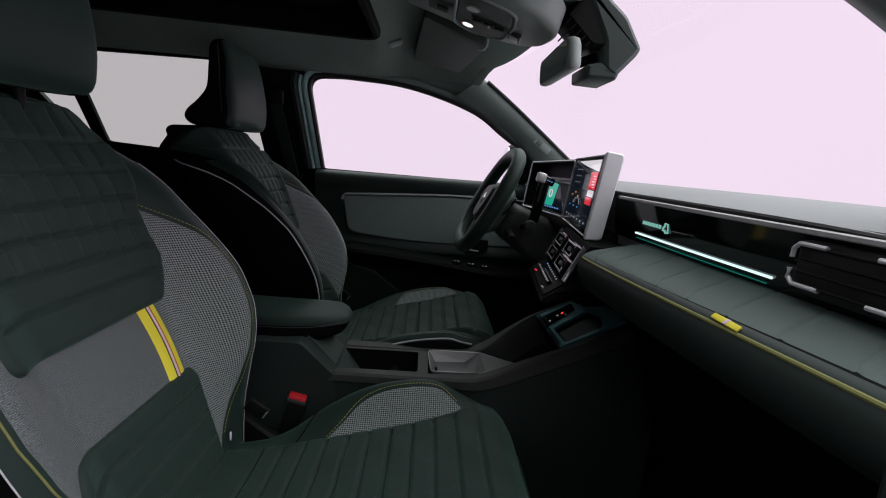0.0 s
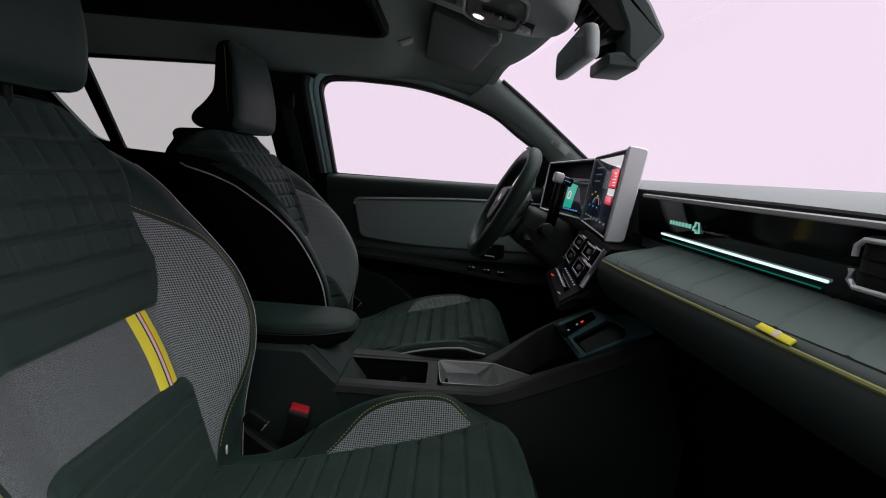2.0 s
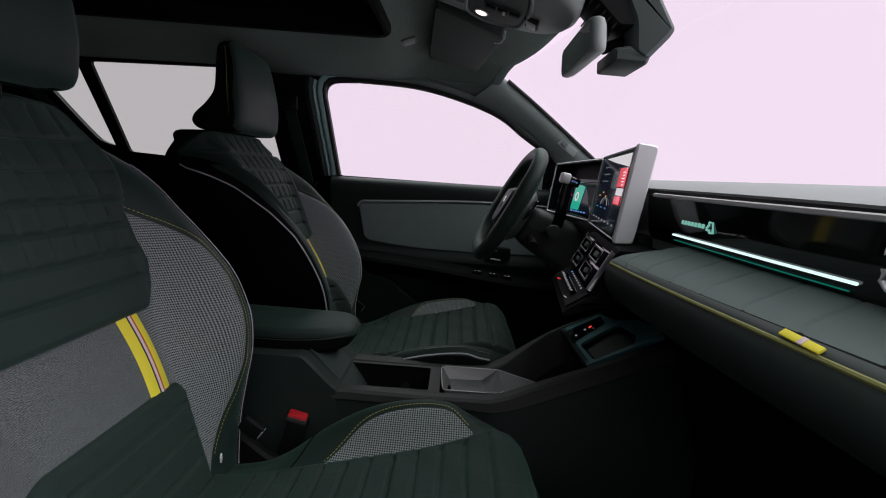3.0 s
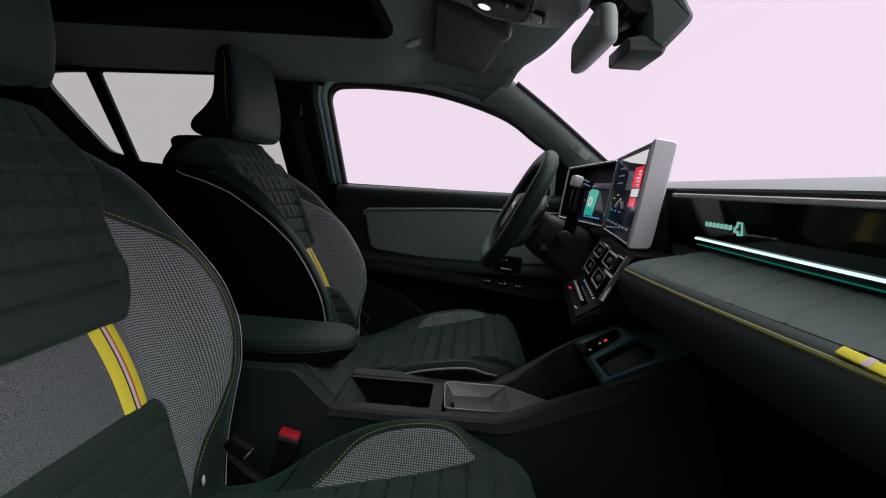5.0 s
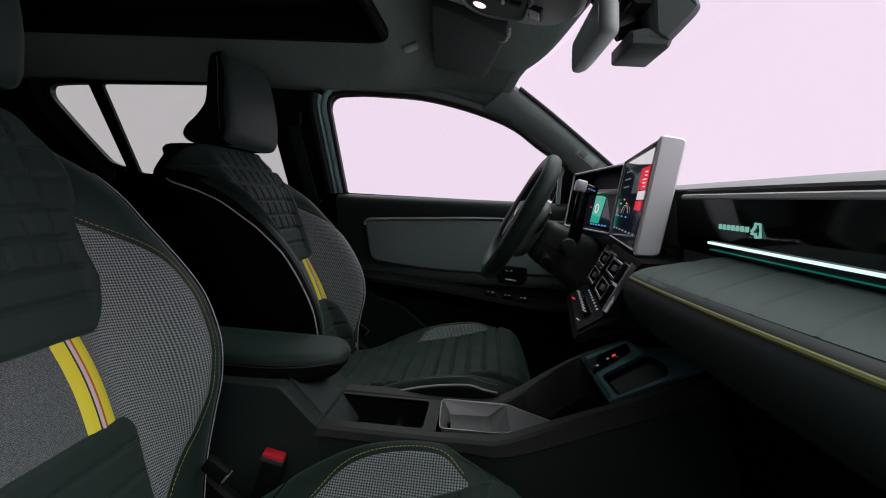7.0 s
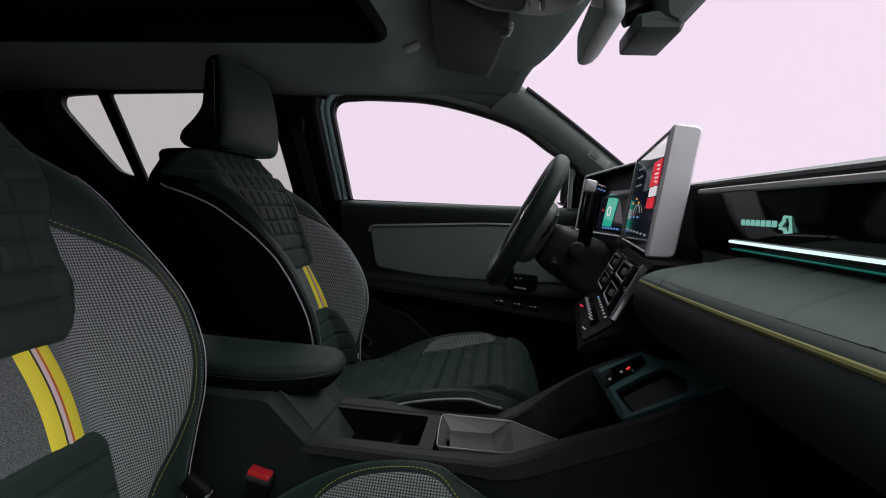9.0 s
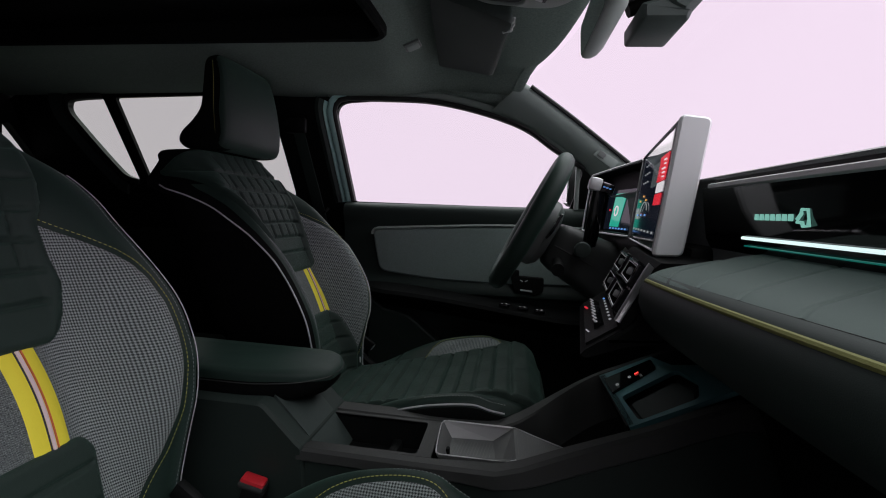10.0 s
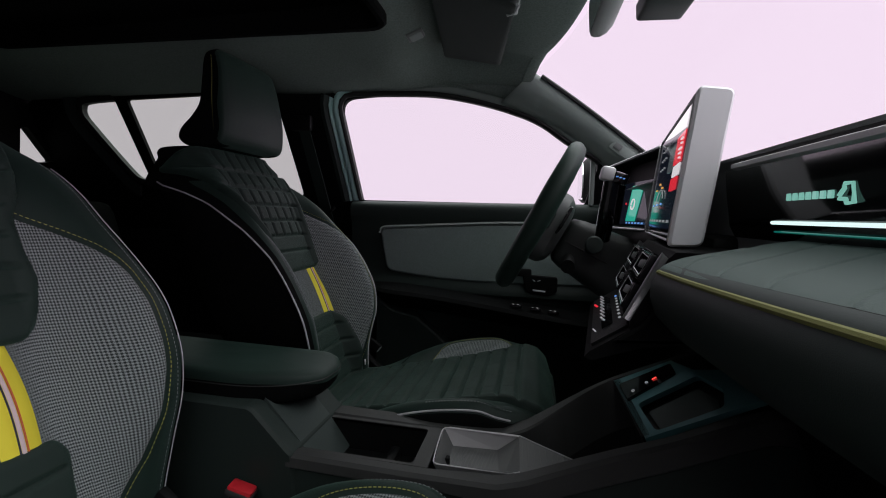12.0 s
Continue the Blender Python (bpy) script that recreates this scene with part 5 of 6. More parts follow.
bm = bmesh.new()
sect = STACK + [(0.42, 1.085), (0.42, 1.0), (0.32, 0.982), (0.275, 0.965)]
loft(bm, [[Vector((x + 0.15 * (y - 1), y, z)) for x, z in sect] for y in np.linspace(0.786, 1.062, 6)])
part("stack_body", bm, GLOVE, stack, angle=35)
bm = bmesh.new()
prism(bm, [(0.802, 3.04), (1.046, 3.04), (1.046, 3.97), (0.802, 3.97)], lambda u, v, w: stack_put(u, v, w - 0.002), 0.005)
vents = part("vent_panel", bm, GLOSS, stack, angle=35)
for y, wide in ((0.793, 0.0070), (1.058, 0.004)):
    bm = bmesh.new()
    loft(bm, [[stack_put(y - wide / 2, v, -0.001), stack_put(y - wide / 2, v, 0.006), stack_put(y - wide / 2 + 0.002, v, 0.008), stack_put(y + wide / 2 - 0.001, v, 0.008), stack_put(y + wide / 2, v, 0.006), stack_put(y + wide / 2, v, -0.001)] for v in np.linspace(3.0, 4.05, 8)])
    part("side_blade", bm, BRUSHED, vents, "satin silver side blade")
for ya, yb in ((0.812, 0.912), (0.932, 1.036)):
    for va, vb in ((3.08, 3.48), (3.55, 3.94)):
        bm = bmesh.new()
        plate(bm, [(ya, va), (yb, va), (yb, vb), (ya, vb)], [outline([(ya + 0.010, va + 0.05), (yb - 0.010, va + 0.05), (yb - 0.010, vb - 0.05), (ya + 0.010, vb - 0.05)], 0.004, 3)], lambda u, v, w: stack_put(u, v, w + 0.002), 0.010)
        cell = part("vent_cell", bm, GLOSS, vents, angle=30)
        for inset, lift, r in ((0.003, 0.0125, 0.0010), (0.010, 0.0120, 0.0007)):
            bm = bmesh.new()
            k = inset * 5
            tube(bm, [stack_put(u, v, lift) for u, v in ((ya + inset, va + k), (yb - inset, va + k), (yb - inset, vb - k), (ya + inset, vb - k))], r, 6, closed=True)
            part("vent_bezel", bm, CHROME if inset < 0.005 else SILVER, cell, "thin bright bezel")
        for v in (0.36, 0.64):
            bm = bmesh.new()
            tube(bm, [stack_put(ya + 0.011, va + (vb - va) * v, 0.005), stack_put(yb - 0.011, va + (vb - va) * v, 0.005)], 0.0016, 6, flat=0.5)
            part("vent_slat", bm, PLASTIC, cell)
        bm = bmesh.new()
        box(bm, stack_put((ya + yb) / 2, (va + vb) / 2, 0.008), (0.006, 0.018, 0.010), 0.0015, rot=(0, 24, 8))
        part("vent_tab", bm, SHELL, cell)
bm = bmesh.new()
prism(bm, [(0.800, 1.04), (1.050, 1.04), (1.050, 1.97), (0.800, 1.97)], lambda u, v, w: stack_put(u, v, w - 0.002), 0.005)
keys = part("climate_panel", bm, PLASTIC, stack, angle=35)
for k in range(8):
    y = 0.848 + 0.0205 * k
    bm = bmesh.new()
    loft(bm, [[stack_put(y - 0.0092, 1.32, 0.002), stack_put(y + 0.0092, 1.32, 0.002), stack_put(y + 0.0092, 1.42, 0.011), stack_put(y - 0.0092, 1.42, 0.011)], [stack_put(y - 0.0092, 1.66, 0.002), stack_put(y + 0.0092, 1.66, 0.002), stack_put(y + 0.0092, 1.50, 0.010), stack_put(y - 0.0092, 1.50, 0.010)]])
    part("climate_key", bm, GLOSS, keys, "gloss black piano key", angle=20)
    bm = bmesh.new()
    box(bm, stack_put(y, 1.46, 0.0115), (0.0024, 0.0160, 0.0012), 0.0004, rot=(0, -34, 8))
    part("key_edge", bm, SILVER, keys, "bright key edge")
    bm = bmesh.new()
    box(bm, stack_put(y, 1.84, 0.0035), (0.0030, 0.0042, 0.0012), rot=(0, -39, 8))
    part("key_mark", bm, GREYUI if k < 7 else BLUEUI, keys, smooth=False)
bm = bmesh.new()
box(bm, stack_put(0.992, 1.16, 0.004), (0.003, 0.015, 0.0016), rot=(0, -39, 8))
part("hazard_mark", bm, REDUI, keys, "red glowing mark", smooth=False)
bm = bmesh.new()
box(bm, stack_put(0.846, 1.14, 0.004), (0.0016, 0.012, 0.0012), rot=(0, -39, 8))
part("panel_mark", bm, GREYUI, keys, smooth=False)
bm = bmesh.new()
prism(bm, outline([(0.262, 0.988), (0.292, 1.010), (0.324, 1.064), (0.42, 1.064), (0.46, 1.0), (0.36, 0.992)], 0.006, 3), lambda u, v, w: Vector((u, 0.780 + w, v)), 0.010, 0.003)
part("side_cheek", bm, GLOVE, stack, "soft dark side cheek")
bm = bmesh.new()
box(bm, (0.48, 1.0, 1.02), (0.14, 0.38, 0.11), 0.01)
part("stack_core", bm, PLASTIC, stack)

# ---- steering wheel and column ----
WC = Vector((0.190, 1.338, 1.118))
AX = Vector((-0.889, 0, 0.458))          # towards the driver
UPW = Vector((0.458, 0, 0.889))          # up in the plane of the rim
LAT = Vector((0, 1, 0))
wheel = thing("steering_wheel", WC, "black leather steering wheel with flattened foot", "steering wheel")


def wp(a, b, c=0.0):
    return WC + LAT * a + UPW * b + AX * c


def rim_pt(q, r=0.170):
    s_, c_ = math.sin(q), math.cos(q)
    k = 1 / (abs(s_) ** 2.5 + abs(c_) ** 2.5) ** (1 / 2.5)
    b = r * c_ * k * 0.955
    return wp(r * s_ * k, max(b, -0.158))


bm = bmesh.new()
rp = [rim_pt(q) for q in np.linspace(0, 2 * math.pi, 64, endpoint=False)]
tube(bm, rp, 0.0205, 14, closed=True, flat=1.10)
rimo = part("rim", bm, LEATHER, wheel, "black leather rim")
for q in (0.55, -0.55, 2.35, -2.35):
    bm = bmesh.new()
    tube(bm, [rim_pt(q - 0.006), rim_pt(q + 0.006)], 0.0211, 14)
    part("rim_seam", bm, RUBBER, rimo)
bm = bmesh.new()
prism(bm, outline([(-0.075, 0.03), (-0.06, 0.055), (0.06, 0.055), (0.075, 0.03), (0.062, -0.05), (0.03, -0.075), (-0.03, -0.075), (-0.062, -0.05)], 0.02, 4), lambda u, v, w: wp(u, v, -0.045 + w), 0.06, 0.014)
hub = part("hub", bm, COVER, wheel, "dark rounded hub")
bm = bmesh.new()
loft(bm, [[wp(sy * math.copysign(abs(math.cos(q)) ** 0.6, math.cos(q)), sz * math.copysign(abs(math.sin(q)) ** 0.6, math.sin(q)) - 0.010, c) for q in np.linspace(0, 2 * math.pi, 32, endpoint=False)] for c, sy, sz in ((-0.012, 0.088, 0.078), (-0.020, 0.096, 0.086), (-0.044, 0.094, 0.084), (-0.058, 0.080, 0.072), (-0.064, 0.060, 0.055))])
part("hub_back", bm, SHELL, hub, "grey-green back cover of the hub")
bm = bmesh.new()
prism(bm, [(0, 0.020), (0.014, 0), (0, -0.020), (-0.014, 0)], lambda u, v, w: wp(u, v, 0.013 + w), 0.004, 0.001)
part("hub_emblem", bm, CHROME, hub, "plain bright lozenge")
for s_ in (-1, 1):
    bm = bmesh.new()
    loft(bm, [[wp(s_ * a, b + db, c + dc) for db, dc in ((0.022, -0.006), (0.018, 0.008), (-0.018, 0.008), (-0.022, -0.006), (-0.016, -0.016), (0.016, -0.016))] for a, b, c in ((0.05, 0.0, -0.02), (0.10, 0.005, -0.012), (0.165, 0.015, 0.0))])
    sp = part("spoke", bm, COVER, wheel)
    bm = bmesh.new()
    prism(bm, outline([(0.075, -0.016), (0.125, -0.010), (0.125, 0.022), (0.075, 0.020)], 0.006, 3), lambda u, v, w: wp(s_ * u, v, 0.0 + w), 0.006, 0.002)
    part("thumb_pad", bm, GLOSS, sp, "gloss black button pad")
    bm = bmesh.new()
    prism(bm, outline([(0.070, -0.020), (0.128, -0.013), (0.129, -0.0105), (0.070, -0.0165)], 0.001, 2), lambda u, v, w: wp(s_ * u, v, 0.001 + w), 0.005)
    part("metal_accent", bm, CHROME, sp)
    bm = bmesh.new()
    for i in range(2):
        box(bm, wp(s_ * (0.088 + 0.02 * i), 0.004, 0.0066), (0.004, 0.004, 0.004), 0.0004)
    part("button_mark", bm, GREYUI, sp, smooth=False)
    bm = bmesh.new()
    prism(bm, outline([(0.080, -0.02), (0.125, 0.0), (0.135, 0.05), (0.10, 0.04)], 0.008, 3), lambda u, v, w: wp(s_ * u, v, -0.05 + w), 0.006, 0.001)
    part("shift_paddle", bm, GLOSS, wheel, "gloss black paddle")
bm = bmesh.new()
loft(bm, [[wp(s_ * 0.024, b, c) for s_, b, c in ((-1, bb, -0.02), (1, bb, -0.02), (0.8, bb, 0.0), (-0.8, bb, 0.0))] for bb in (-0.06, -0.10, -0.15)])
part("lower_spoke", bm, SOFT, wheel)
bm = bmesh.new()
box(bm, wp(0, -0.146, 0.004), (0.004, 0.034, 0.006), 0.001, rot=(0, 30, 0))
part("spoke_badge", bm, SILVER, wheel, "small bright bar at the foot of the wheel")

column = thing("steering_column", WC - AX * 0.12, "dark plastic steering column shroud with stalks", "steering column")
bm = bmesh.new()
rings = []
for c, sy, sz in ((-0.068, 0.046, 0.044), (-0.074, 0.056, 0.054), (-0.095, 0.060, 0.060), (-0.13, 0.062, 0.064), (-0.18, 0.064, 0.070), (-0.26, 0.075, 0.085)):
    rings.append([wp(sy * math.copysign(abs(math.cos(q)) ** 0.45, math.cos(q)), sz * math.copysign(abs(math.sin(q)) ** 0.45, math.sin(q)) - 0.020, c) for q in np.linspace(0, 2 * math.pi, 36, endpoint=False)])
loft(bm, rings)
part("shroud", bm, COLUMN, column, angle=60)
bm = bmesh.new()
box(bm, wp(-0.0630, -0.020, -0.125), (0.10, 0.003, 0.003), 0.001, rot=(0, 27, 0))
part("shroud_joint", bm, RUBBER, column)
# wiper stalk with thick tip, and the drive selector above it
bm = bmesh.new()
tube(bm, [wp(-0.05, -0.012, -0.13), wp(-0.10, -0.005, -0.125), wp(-0.15, 0.0, -0.117)], [0.010, 0.010, 0.013], 10)
part("wiper_stalk", bm, PLASTIC, column)
bm = bmesh.new()
tube(bm, [wp(-0.150, 0.0, -0.117), wp(-0.153, 0.0, -0.117), wp(-0.182, 0.002, -0.113), wp(-0.185, 0.002, -0.113)], [0.010, 0.0165, 0.0165, 0.0135], 16)
part("stalk_knob", bm, COVER, column, "round dark knob")
bm = bmesh.new()
tube(bm, [wp(-0.05, -0.05, -0.10), wp(-0.11, -0.055, -0.10), wp(-0.165, -0.06, -0.095)], [0.012, 0.012, 0.014], 10)
part("lower_stalk", bm, PLASTIC, column)
SEL = [Vector((0.318, 1.235, 1.075)), Vector((0.318, 1.205, 1.12)), Vector((0.321, 1.196, 1.165)), Vector((0.324, 1.192, 1.190))]
bm = bmesh.new()
tube(bm, smooth_path(SEL, 14), 0.0150, 10, flat=0.8)
sel = part("drive_selector", bm, GLOSS, column, "gloss black drive selector")
bm = bmesh.new()
box(bm, (0.314, 1.188, 1.203), (0.026, 0.026, 0.027), 0.006, rot=(0, 12, 0))
part("selector_cap", bm, SILVER, sel, "satin silver cap")
bm = bmesh.new()
box(bm, (0.337, 1.189, 1.194), (0.028, 0.024, 0.022), 0.004, rot=(0, 18, 0))
part("selector_window", bm, GLOSS, sel)
bm = bmesh.new()
for k in range(3):
    box(bm, (0.330 + 0.006 * k, 1.1765, 1.197 - 0.002 * k), (0.004, 0.0012, 0.002))
part("selector_mark", bm, BLUEUI, sel, smooth=False)

# ---- centre console ----
cons = thing("centre_console", (0.1, 1.0, 0.38), "dark plastic centre console with bin, tray and phone shelf", "centre console")


def rail_z(x):
    return interp(x, [(-0.20, 0.727), (0.0, 0.725), (0.14, 0.726), (0.18, 0.738), (0.245, 0.767), (0.30, 0.790), (0.374, 0.820), (0.45, 0.856), (0.49, 0.872), (0.53, 0.872), (0.60, 0.83)])


def wall_ring(x, y0, y1, flip=1, lean=0.0):
    """A console wall: a bright band along the rail over a recessed lower side."""
    z = rail_z(x)
    band = 0.021 + 0.016 * step((x - 0.05) / 0.2)
    return [Vector((x, y0 + flip * 0.010, 0.37)), Vector((x, y0 + flip * 0.005, z - band - 0.005)), Vector((x, y0 - flip * 0.001, z - band)), Vector((x, y0 + flip * 0.001, z - 0.006)), Vector((x, y0 + flip * 0.006, z - 0.0006)), Vector((x, y1 - flip * 0.004, z)), Vector((x, y1, z - 0.004)), Vector((x, y1 + flip * lean, z - 0.004 - 0.075 * (lean > 0))), Vector((x, y1 + flip * lean, 0.37))]


bm = bmesh.new()
loft(bm, [wall_ring(x, 0.905 + 0.008 * step((x - 0.1) / 0.3), 0.930 + 0.007 * step((x - 0.02) / 0.12), 1, 0.0005) for x in np.linspace(-0.20, 0.60, 60)])
# faces below the band take a darker plastic, painting in their shade
for f in bm.faces:
    m = f.calc_center_median()
    if m.z < rail_z(m.x) - 0.045:
        f.material_index = 1
part("near_wall", bm, [CONSOLE, SOFT], cons, angle=25)
bm = bmesh.new()
loft(bm, [wall_ring(x, 1.095 + 0.095 * step((x - 0.12) / 0.26), 1.052 + 0.112 * step((x - 0.14) / 0.22), -1, 0.0005 + 0.045 * step((x - 0.14) / 0.14)) for x in np.linspace(-0.20, 0.60, 60)])
part("far_wall", bm, CONSOLE, cons, angle=25)
# riser under the armrest
bm = bmesh.new()
prism(bm, outline([(-0.62, 0.37), (-0.17, 0.37), (-0.188, 0.727), (-0.197, 0.733), (-0.264, 0.798), (-0.62, 0.798)], [0, 0, 0.008, 0.010, 0.012, 0.0], 4), lambda u, v, w: Vector((u, 0.905 + w, v)), 0.190, 0.005)
part("riser", bm, SOFT, cons, angle=40)
bm = bmesh.new()
loft(bm, [[Vector((x, y, z)) for x, z in ((-0.258, 0.800), (-0.196, 0.735), (-0.150, 0.672), (-0.20, 0.64), (-0.30, 0.72))] for y in (0.938, 1.042)])
part("bin_slope", bm, COVER, cons, angle=60)
bm = bmesh.new()
plate(bm, [(-0.205, 0.929), (0.030, 0.929), (0.030, 1.052), (-0.205, 1.052)], [outline([(-0.192, 0.935), (0.005, 0.935), (0.005, 1.044), (-0.192, 1.044)], 0.008, 3)], lambda u, v, w: Vector((u, v, 0.718 + w)), 0.006)
part("top_frame", bm, CONSOLE, cons, angle=30)


def well(name, x0, x1, y0, y1, ztop, depth, mat, slope=0.0, label=""):
    bm = bmesh.new()
    a = outline([(x0, y0), (x1, y0), (x1, y1), (x0, y1)], 0.008, 3)
    b = outline([(x0 + slope * 0.3, y0 + slope * 0.2), (x1 - slope, y0 + slope * 0.2), (x1 - slope, y1 - slope * 0.8), (x0 + slope * 0.3, y1 - slope * 0.8)], 0.008, 3)
    c = [Vector((p[0] + 0.004 * (1 if p[0] > (x0 + x1) / 2 else -1), p[1] + 0.003 * (1 if p[1] > (y0 + y1) / 2 else -1))) for p in a]
    rings = [[Vector((p[0], p[1], ztop)) for p in a], [Vector((p[0], p[1], ztop - depth)) for p in b]]
    loft(bm, rings, True, False)
    bm.faces.new([bm.verts.new((p[0], p[1], ztop - depth)) for p in b])
    bm.faces.new([bm.verts.new((p[0], p[1], ztop - depth - 0.006)) for p in c])
    rings = [[Vector((p[0], p[1], ztop)) for p in c], [Vector((p[0], p[1], ztop - depth - 0.006)) for p in c]]
    loft(bm, rings, True, False)
    return part(name, bm, mat, cons, label, angle=30)


bin_ = well("bin", -0.192, 0.005, 0.935, 1.044, 0.722, 0.085, PLASTIC)
bm = bmesh.new()
box(bm, (-0.055, 1.0, 0.665), (0.020, 0.08, 0.045), 0.006)
part("bin_divider", bm, PLASTIC, bin_)
# tray: a hollow with sloping ends, its ramp running out against the near rail
RIM = {"near": (0.040, 0.938, 0.7275), "far": (0.033, 1.050, 0.7275), "bend": (0.168, 1.053, 0.7275), "tip": (0.254, 0.998, 0.7285), "out": (0.172, 0.940, 0.7310)}
LOW = {"near": (0.054, 0.943, 0.700), "far": (0.051, 1.042, 0.700), "bend": (0.131, 1.048, 0.700), "out": (0.142, 0.944, 0.700)}


def thin_panel(bm, pts):
    """A thin panel under the given corners."""
    pts = [Vector(p) for p in pts]
    n = (pts[1] - pts[0]).cross(pts[2] - pts[0]).normalized()
    if n.z < 0:
        n = -n
    loft(bm, [pts, [p - n * 0.0025 for p in pts]])


bm = bmesh.new()
thin_panel(bm, [LOW[k] for k in ("near", "out", "bend", "far")])
tray = part("tray", bm, TRAY_FLOOR, cons, "grey ribbed rubber tray", smooth=False)
for name, pts in (("end_slope", (RIM["near"], LOW["near"], LOW["far"], RIM["far"])), ("near_slope", (RIM["near"], RIM["out"], LOW["out"], LOW["near"])), ("ramp", (LOW["out"], RIM["out"], RIM["bend"], LOW["bend"])), ("ramp_end", (RIM["out"], RIM["tip"], RIM["bend"]))):
    bm = bmesh.new()
    thin_panel(bm, pts)
    part(name, bm, TRAY_FLOOR, tray, smooth=False)
bm = bmesh.new()
thin_panel(bm, (RIM["far"], RIM["bend"], LOW["bend"], LOW["far"]))
part("tray_plate", bm, TRAY_METAL, tray, "brushed grey far slope", smooth=False)
bm = bmesh.new()
tube(bm, smooth_path([(0.172, 0.939, 0.7325), (0.15, 0.938, 0.7285), (0.055, 0.936, 0.7280), (0.042, 0.938, 0.7280), (0.036, 0.950, 0.7280), (0.031, 1.030, 0.7280), (0.034, 1.046, 0.7280), (0.046, 1.051, 0.7280), (0.155, 1.054, 0.7280), (0.175, 1.050, 0.7280), (0.20, 1.034, 0.7280), (0.254, 0.998, 0.7295)], 70), 0.0011, 6)
part("tray_rim", bm, TRAY_METAL, tray, "satin grey rim")
bm = bmesh.new()
box(bm, (0.104, 1.0525, 0.7272), (0.126, 0.005, 0.003), 0.001)
part("far_lip", bm, TRAY_METAL, tray, "bright far lip")
for k in range(13):
    x = 0.060 + 0.0058 * k
    bm = bmesh.new()
    tube(bm, [(x, 0.960, 0.7003), (x - 0.004, 0.990, 0.7003), (x + 0.002, 1.036, 0.7003)], 0.0007, 5)
    part("mat_rib", bm, SHELL, tray)
for k in range(9):
    q = (k + 0.5) / 9
    a = Vector(RIM["out"]).lerp(Vector(RIM["tip"]), q)
    b = Vector(RIM["bend"]).lerp(Vector(RIM["tip"]), q)
    bm = bmesh.new()
    tube(bm, [a.lerp(b, 0.12) + Vector((0, 0, 0.0003)), a.lerp(b, 0.88) + Vector((0, 0, 0.0003))], 0.0005, 5)
    part("ramp_rib", bm, SHELL, tray)
bm = bmesh.new()
box(bm, (0.052, 0.985, 0.706), (0.007, 0.010, 0.014), 0.002)
part("tray_stop", bm, PLASTIC, tray)
# floor of the rising part
bm = bmesh.new()
loft(bm, [[Vector((x, 0.950, z - 0.008)), Vector((x, 1.17, z - 0.008)), Vector((x, 1.17, z - 0.03)), Vector((x, 0.950, z - 0.03))] for x, z in ((0.150, 0.700), (0.19, 0.694), (0.28, 0.690), (0.345, 0.690))])
part("step_floor", bm, CONSOLE, cons, angle=40)
bm = bmesh.new()
box(bm, (0.22, 1.0, 0.52), (0.80, 0.09, 0.30), 0.01)
part("tunnel", bm, PLASTIC, cons)
# phone shelf
PH = Matrix.Translation((0.345, 1.05, 0.798)) @ Matrix.Rotation(radians(-27), 4, "Y")
PHR = Matrix.Rotation(radians(-27), 4, "Y")


def ph(u, v, w):
    return PH @ Vector((u, v, w))


# the ambient light's teal cast is put into the plastic's colour
TEAL = material("teal_lit_plastic", (0.090, 0.245, 0.262), 0.42, grain=0.2, grain_scale=1200, vary=0.08)
bm = bmesh.new()
plate(bm, [(0.004, -0.106), (0.176, -0.106), (0.180, -0.060), (0.168, 0.005), (0.128, 0.046), (0.110, 0.112), (0.0, 0.112)], [outline([(0.022, -0.097), (0.120, -0.092), (0.138, -0.046), (0.126, 0.022), (0.018, -0.004)], 0.010, 4)], lambda u, v, w: ph(u, v, w), 0.008)
phs = part("phone_shelf", bm, TEAL, cons, "rim of the phone shelf, teal from ambient light put into its colour", angle=30)
bm = bmesh.new()
box(bm, ph(0.079, -0.036, -0.016), (0.142, 0.140, 0.010), 0.003, rot=PHR)
part("phone_mat", bm, CONSOLE, phs, "dark rubber mat")
bm = bmesh.new()
prism(bm, outline([(0.030, -0.088), (0.112, -0.082), (0.128, -0.044), (0.116, 0.010), (0.026, -0.012)], 0.008, 3), lambda u, v, w: ph(u, v, w - 0.011), 0.005, 0.0015)
part("mat_pad", bm, COVER, phs, "dark grey-green rubber pad")
bm = bmesh.new()
prism(bm, [(0.0, -0.16), (0.0, 0.008), (0.012, 0.008), (0.012, -0.16)], lambda u, v, w: ph(u, w - 0.100, v), 0.210)
part("shelf_front", bm, PLASTIC, phs)
bm = bmesh.new()
prism(bm, outline([(0.006, 0.012), (0.100, 0.048), (0.104, 0.090), (0.006, 0.080)], 0.004, 3), lambda u, v, w: ph(u, v, w + 0.008), 0.005, 0.001)
sockets = part("socket_bar", bm, GLOSS, phs, angle=30)
for u, v in ((0.022, 0.034), (0.049, 0.047)):
    bm = bmesh.new()
    tube(bm, [ph(u + 0.0024 * math.cos(q), v + 0.0029 * math.sin(q), 0.0138) for q in np.linspace(0, 2 * math.pi, 10, endpoint=False)], 0.0006, 5, closed=True)
    part("socket_mark", bm, GREYUI, sockets)
bm = bmesh.new()
box(bm, ph(0.064, 0.050, 0.0145), (0.009, 0.0022, 0.002), 0.0008, rot=Matrix.Rotation(radians(20), 4, "Z") @ PHR)
part("red_light", bm, glow("red_lamp", (1.0, 0.06, 0.05), 1.3), sockets, "red indicator light")
bm = bmesh.new()
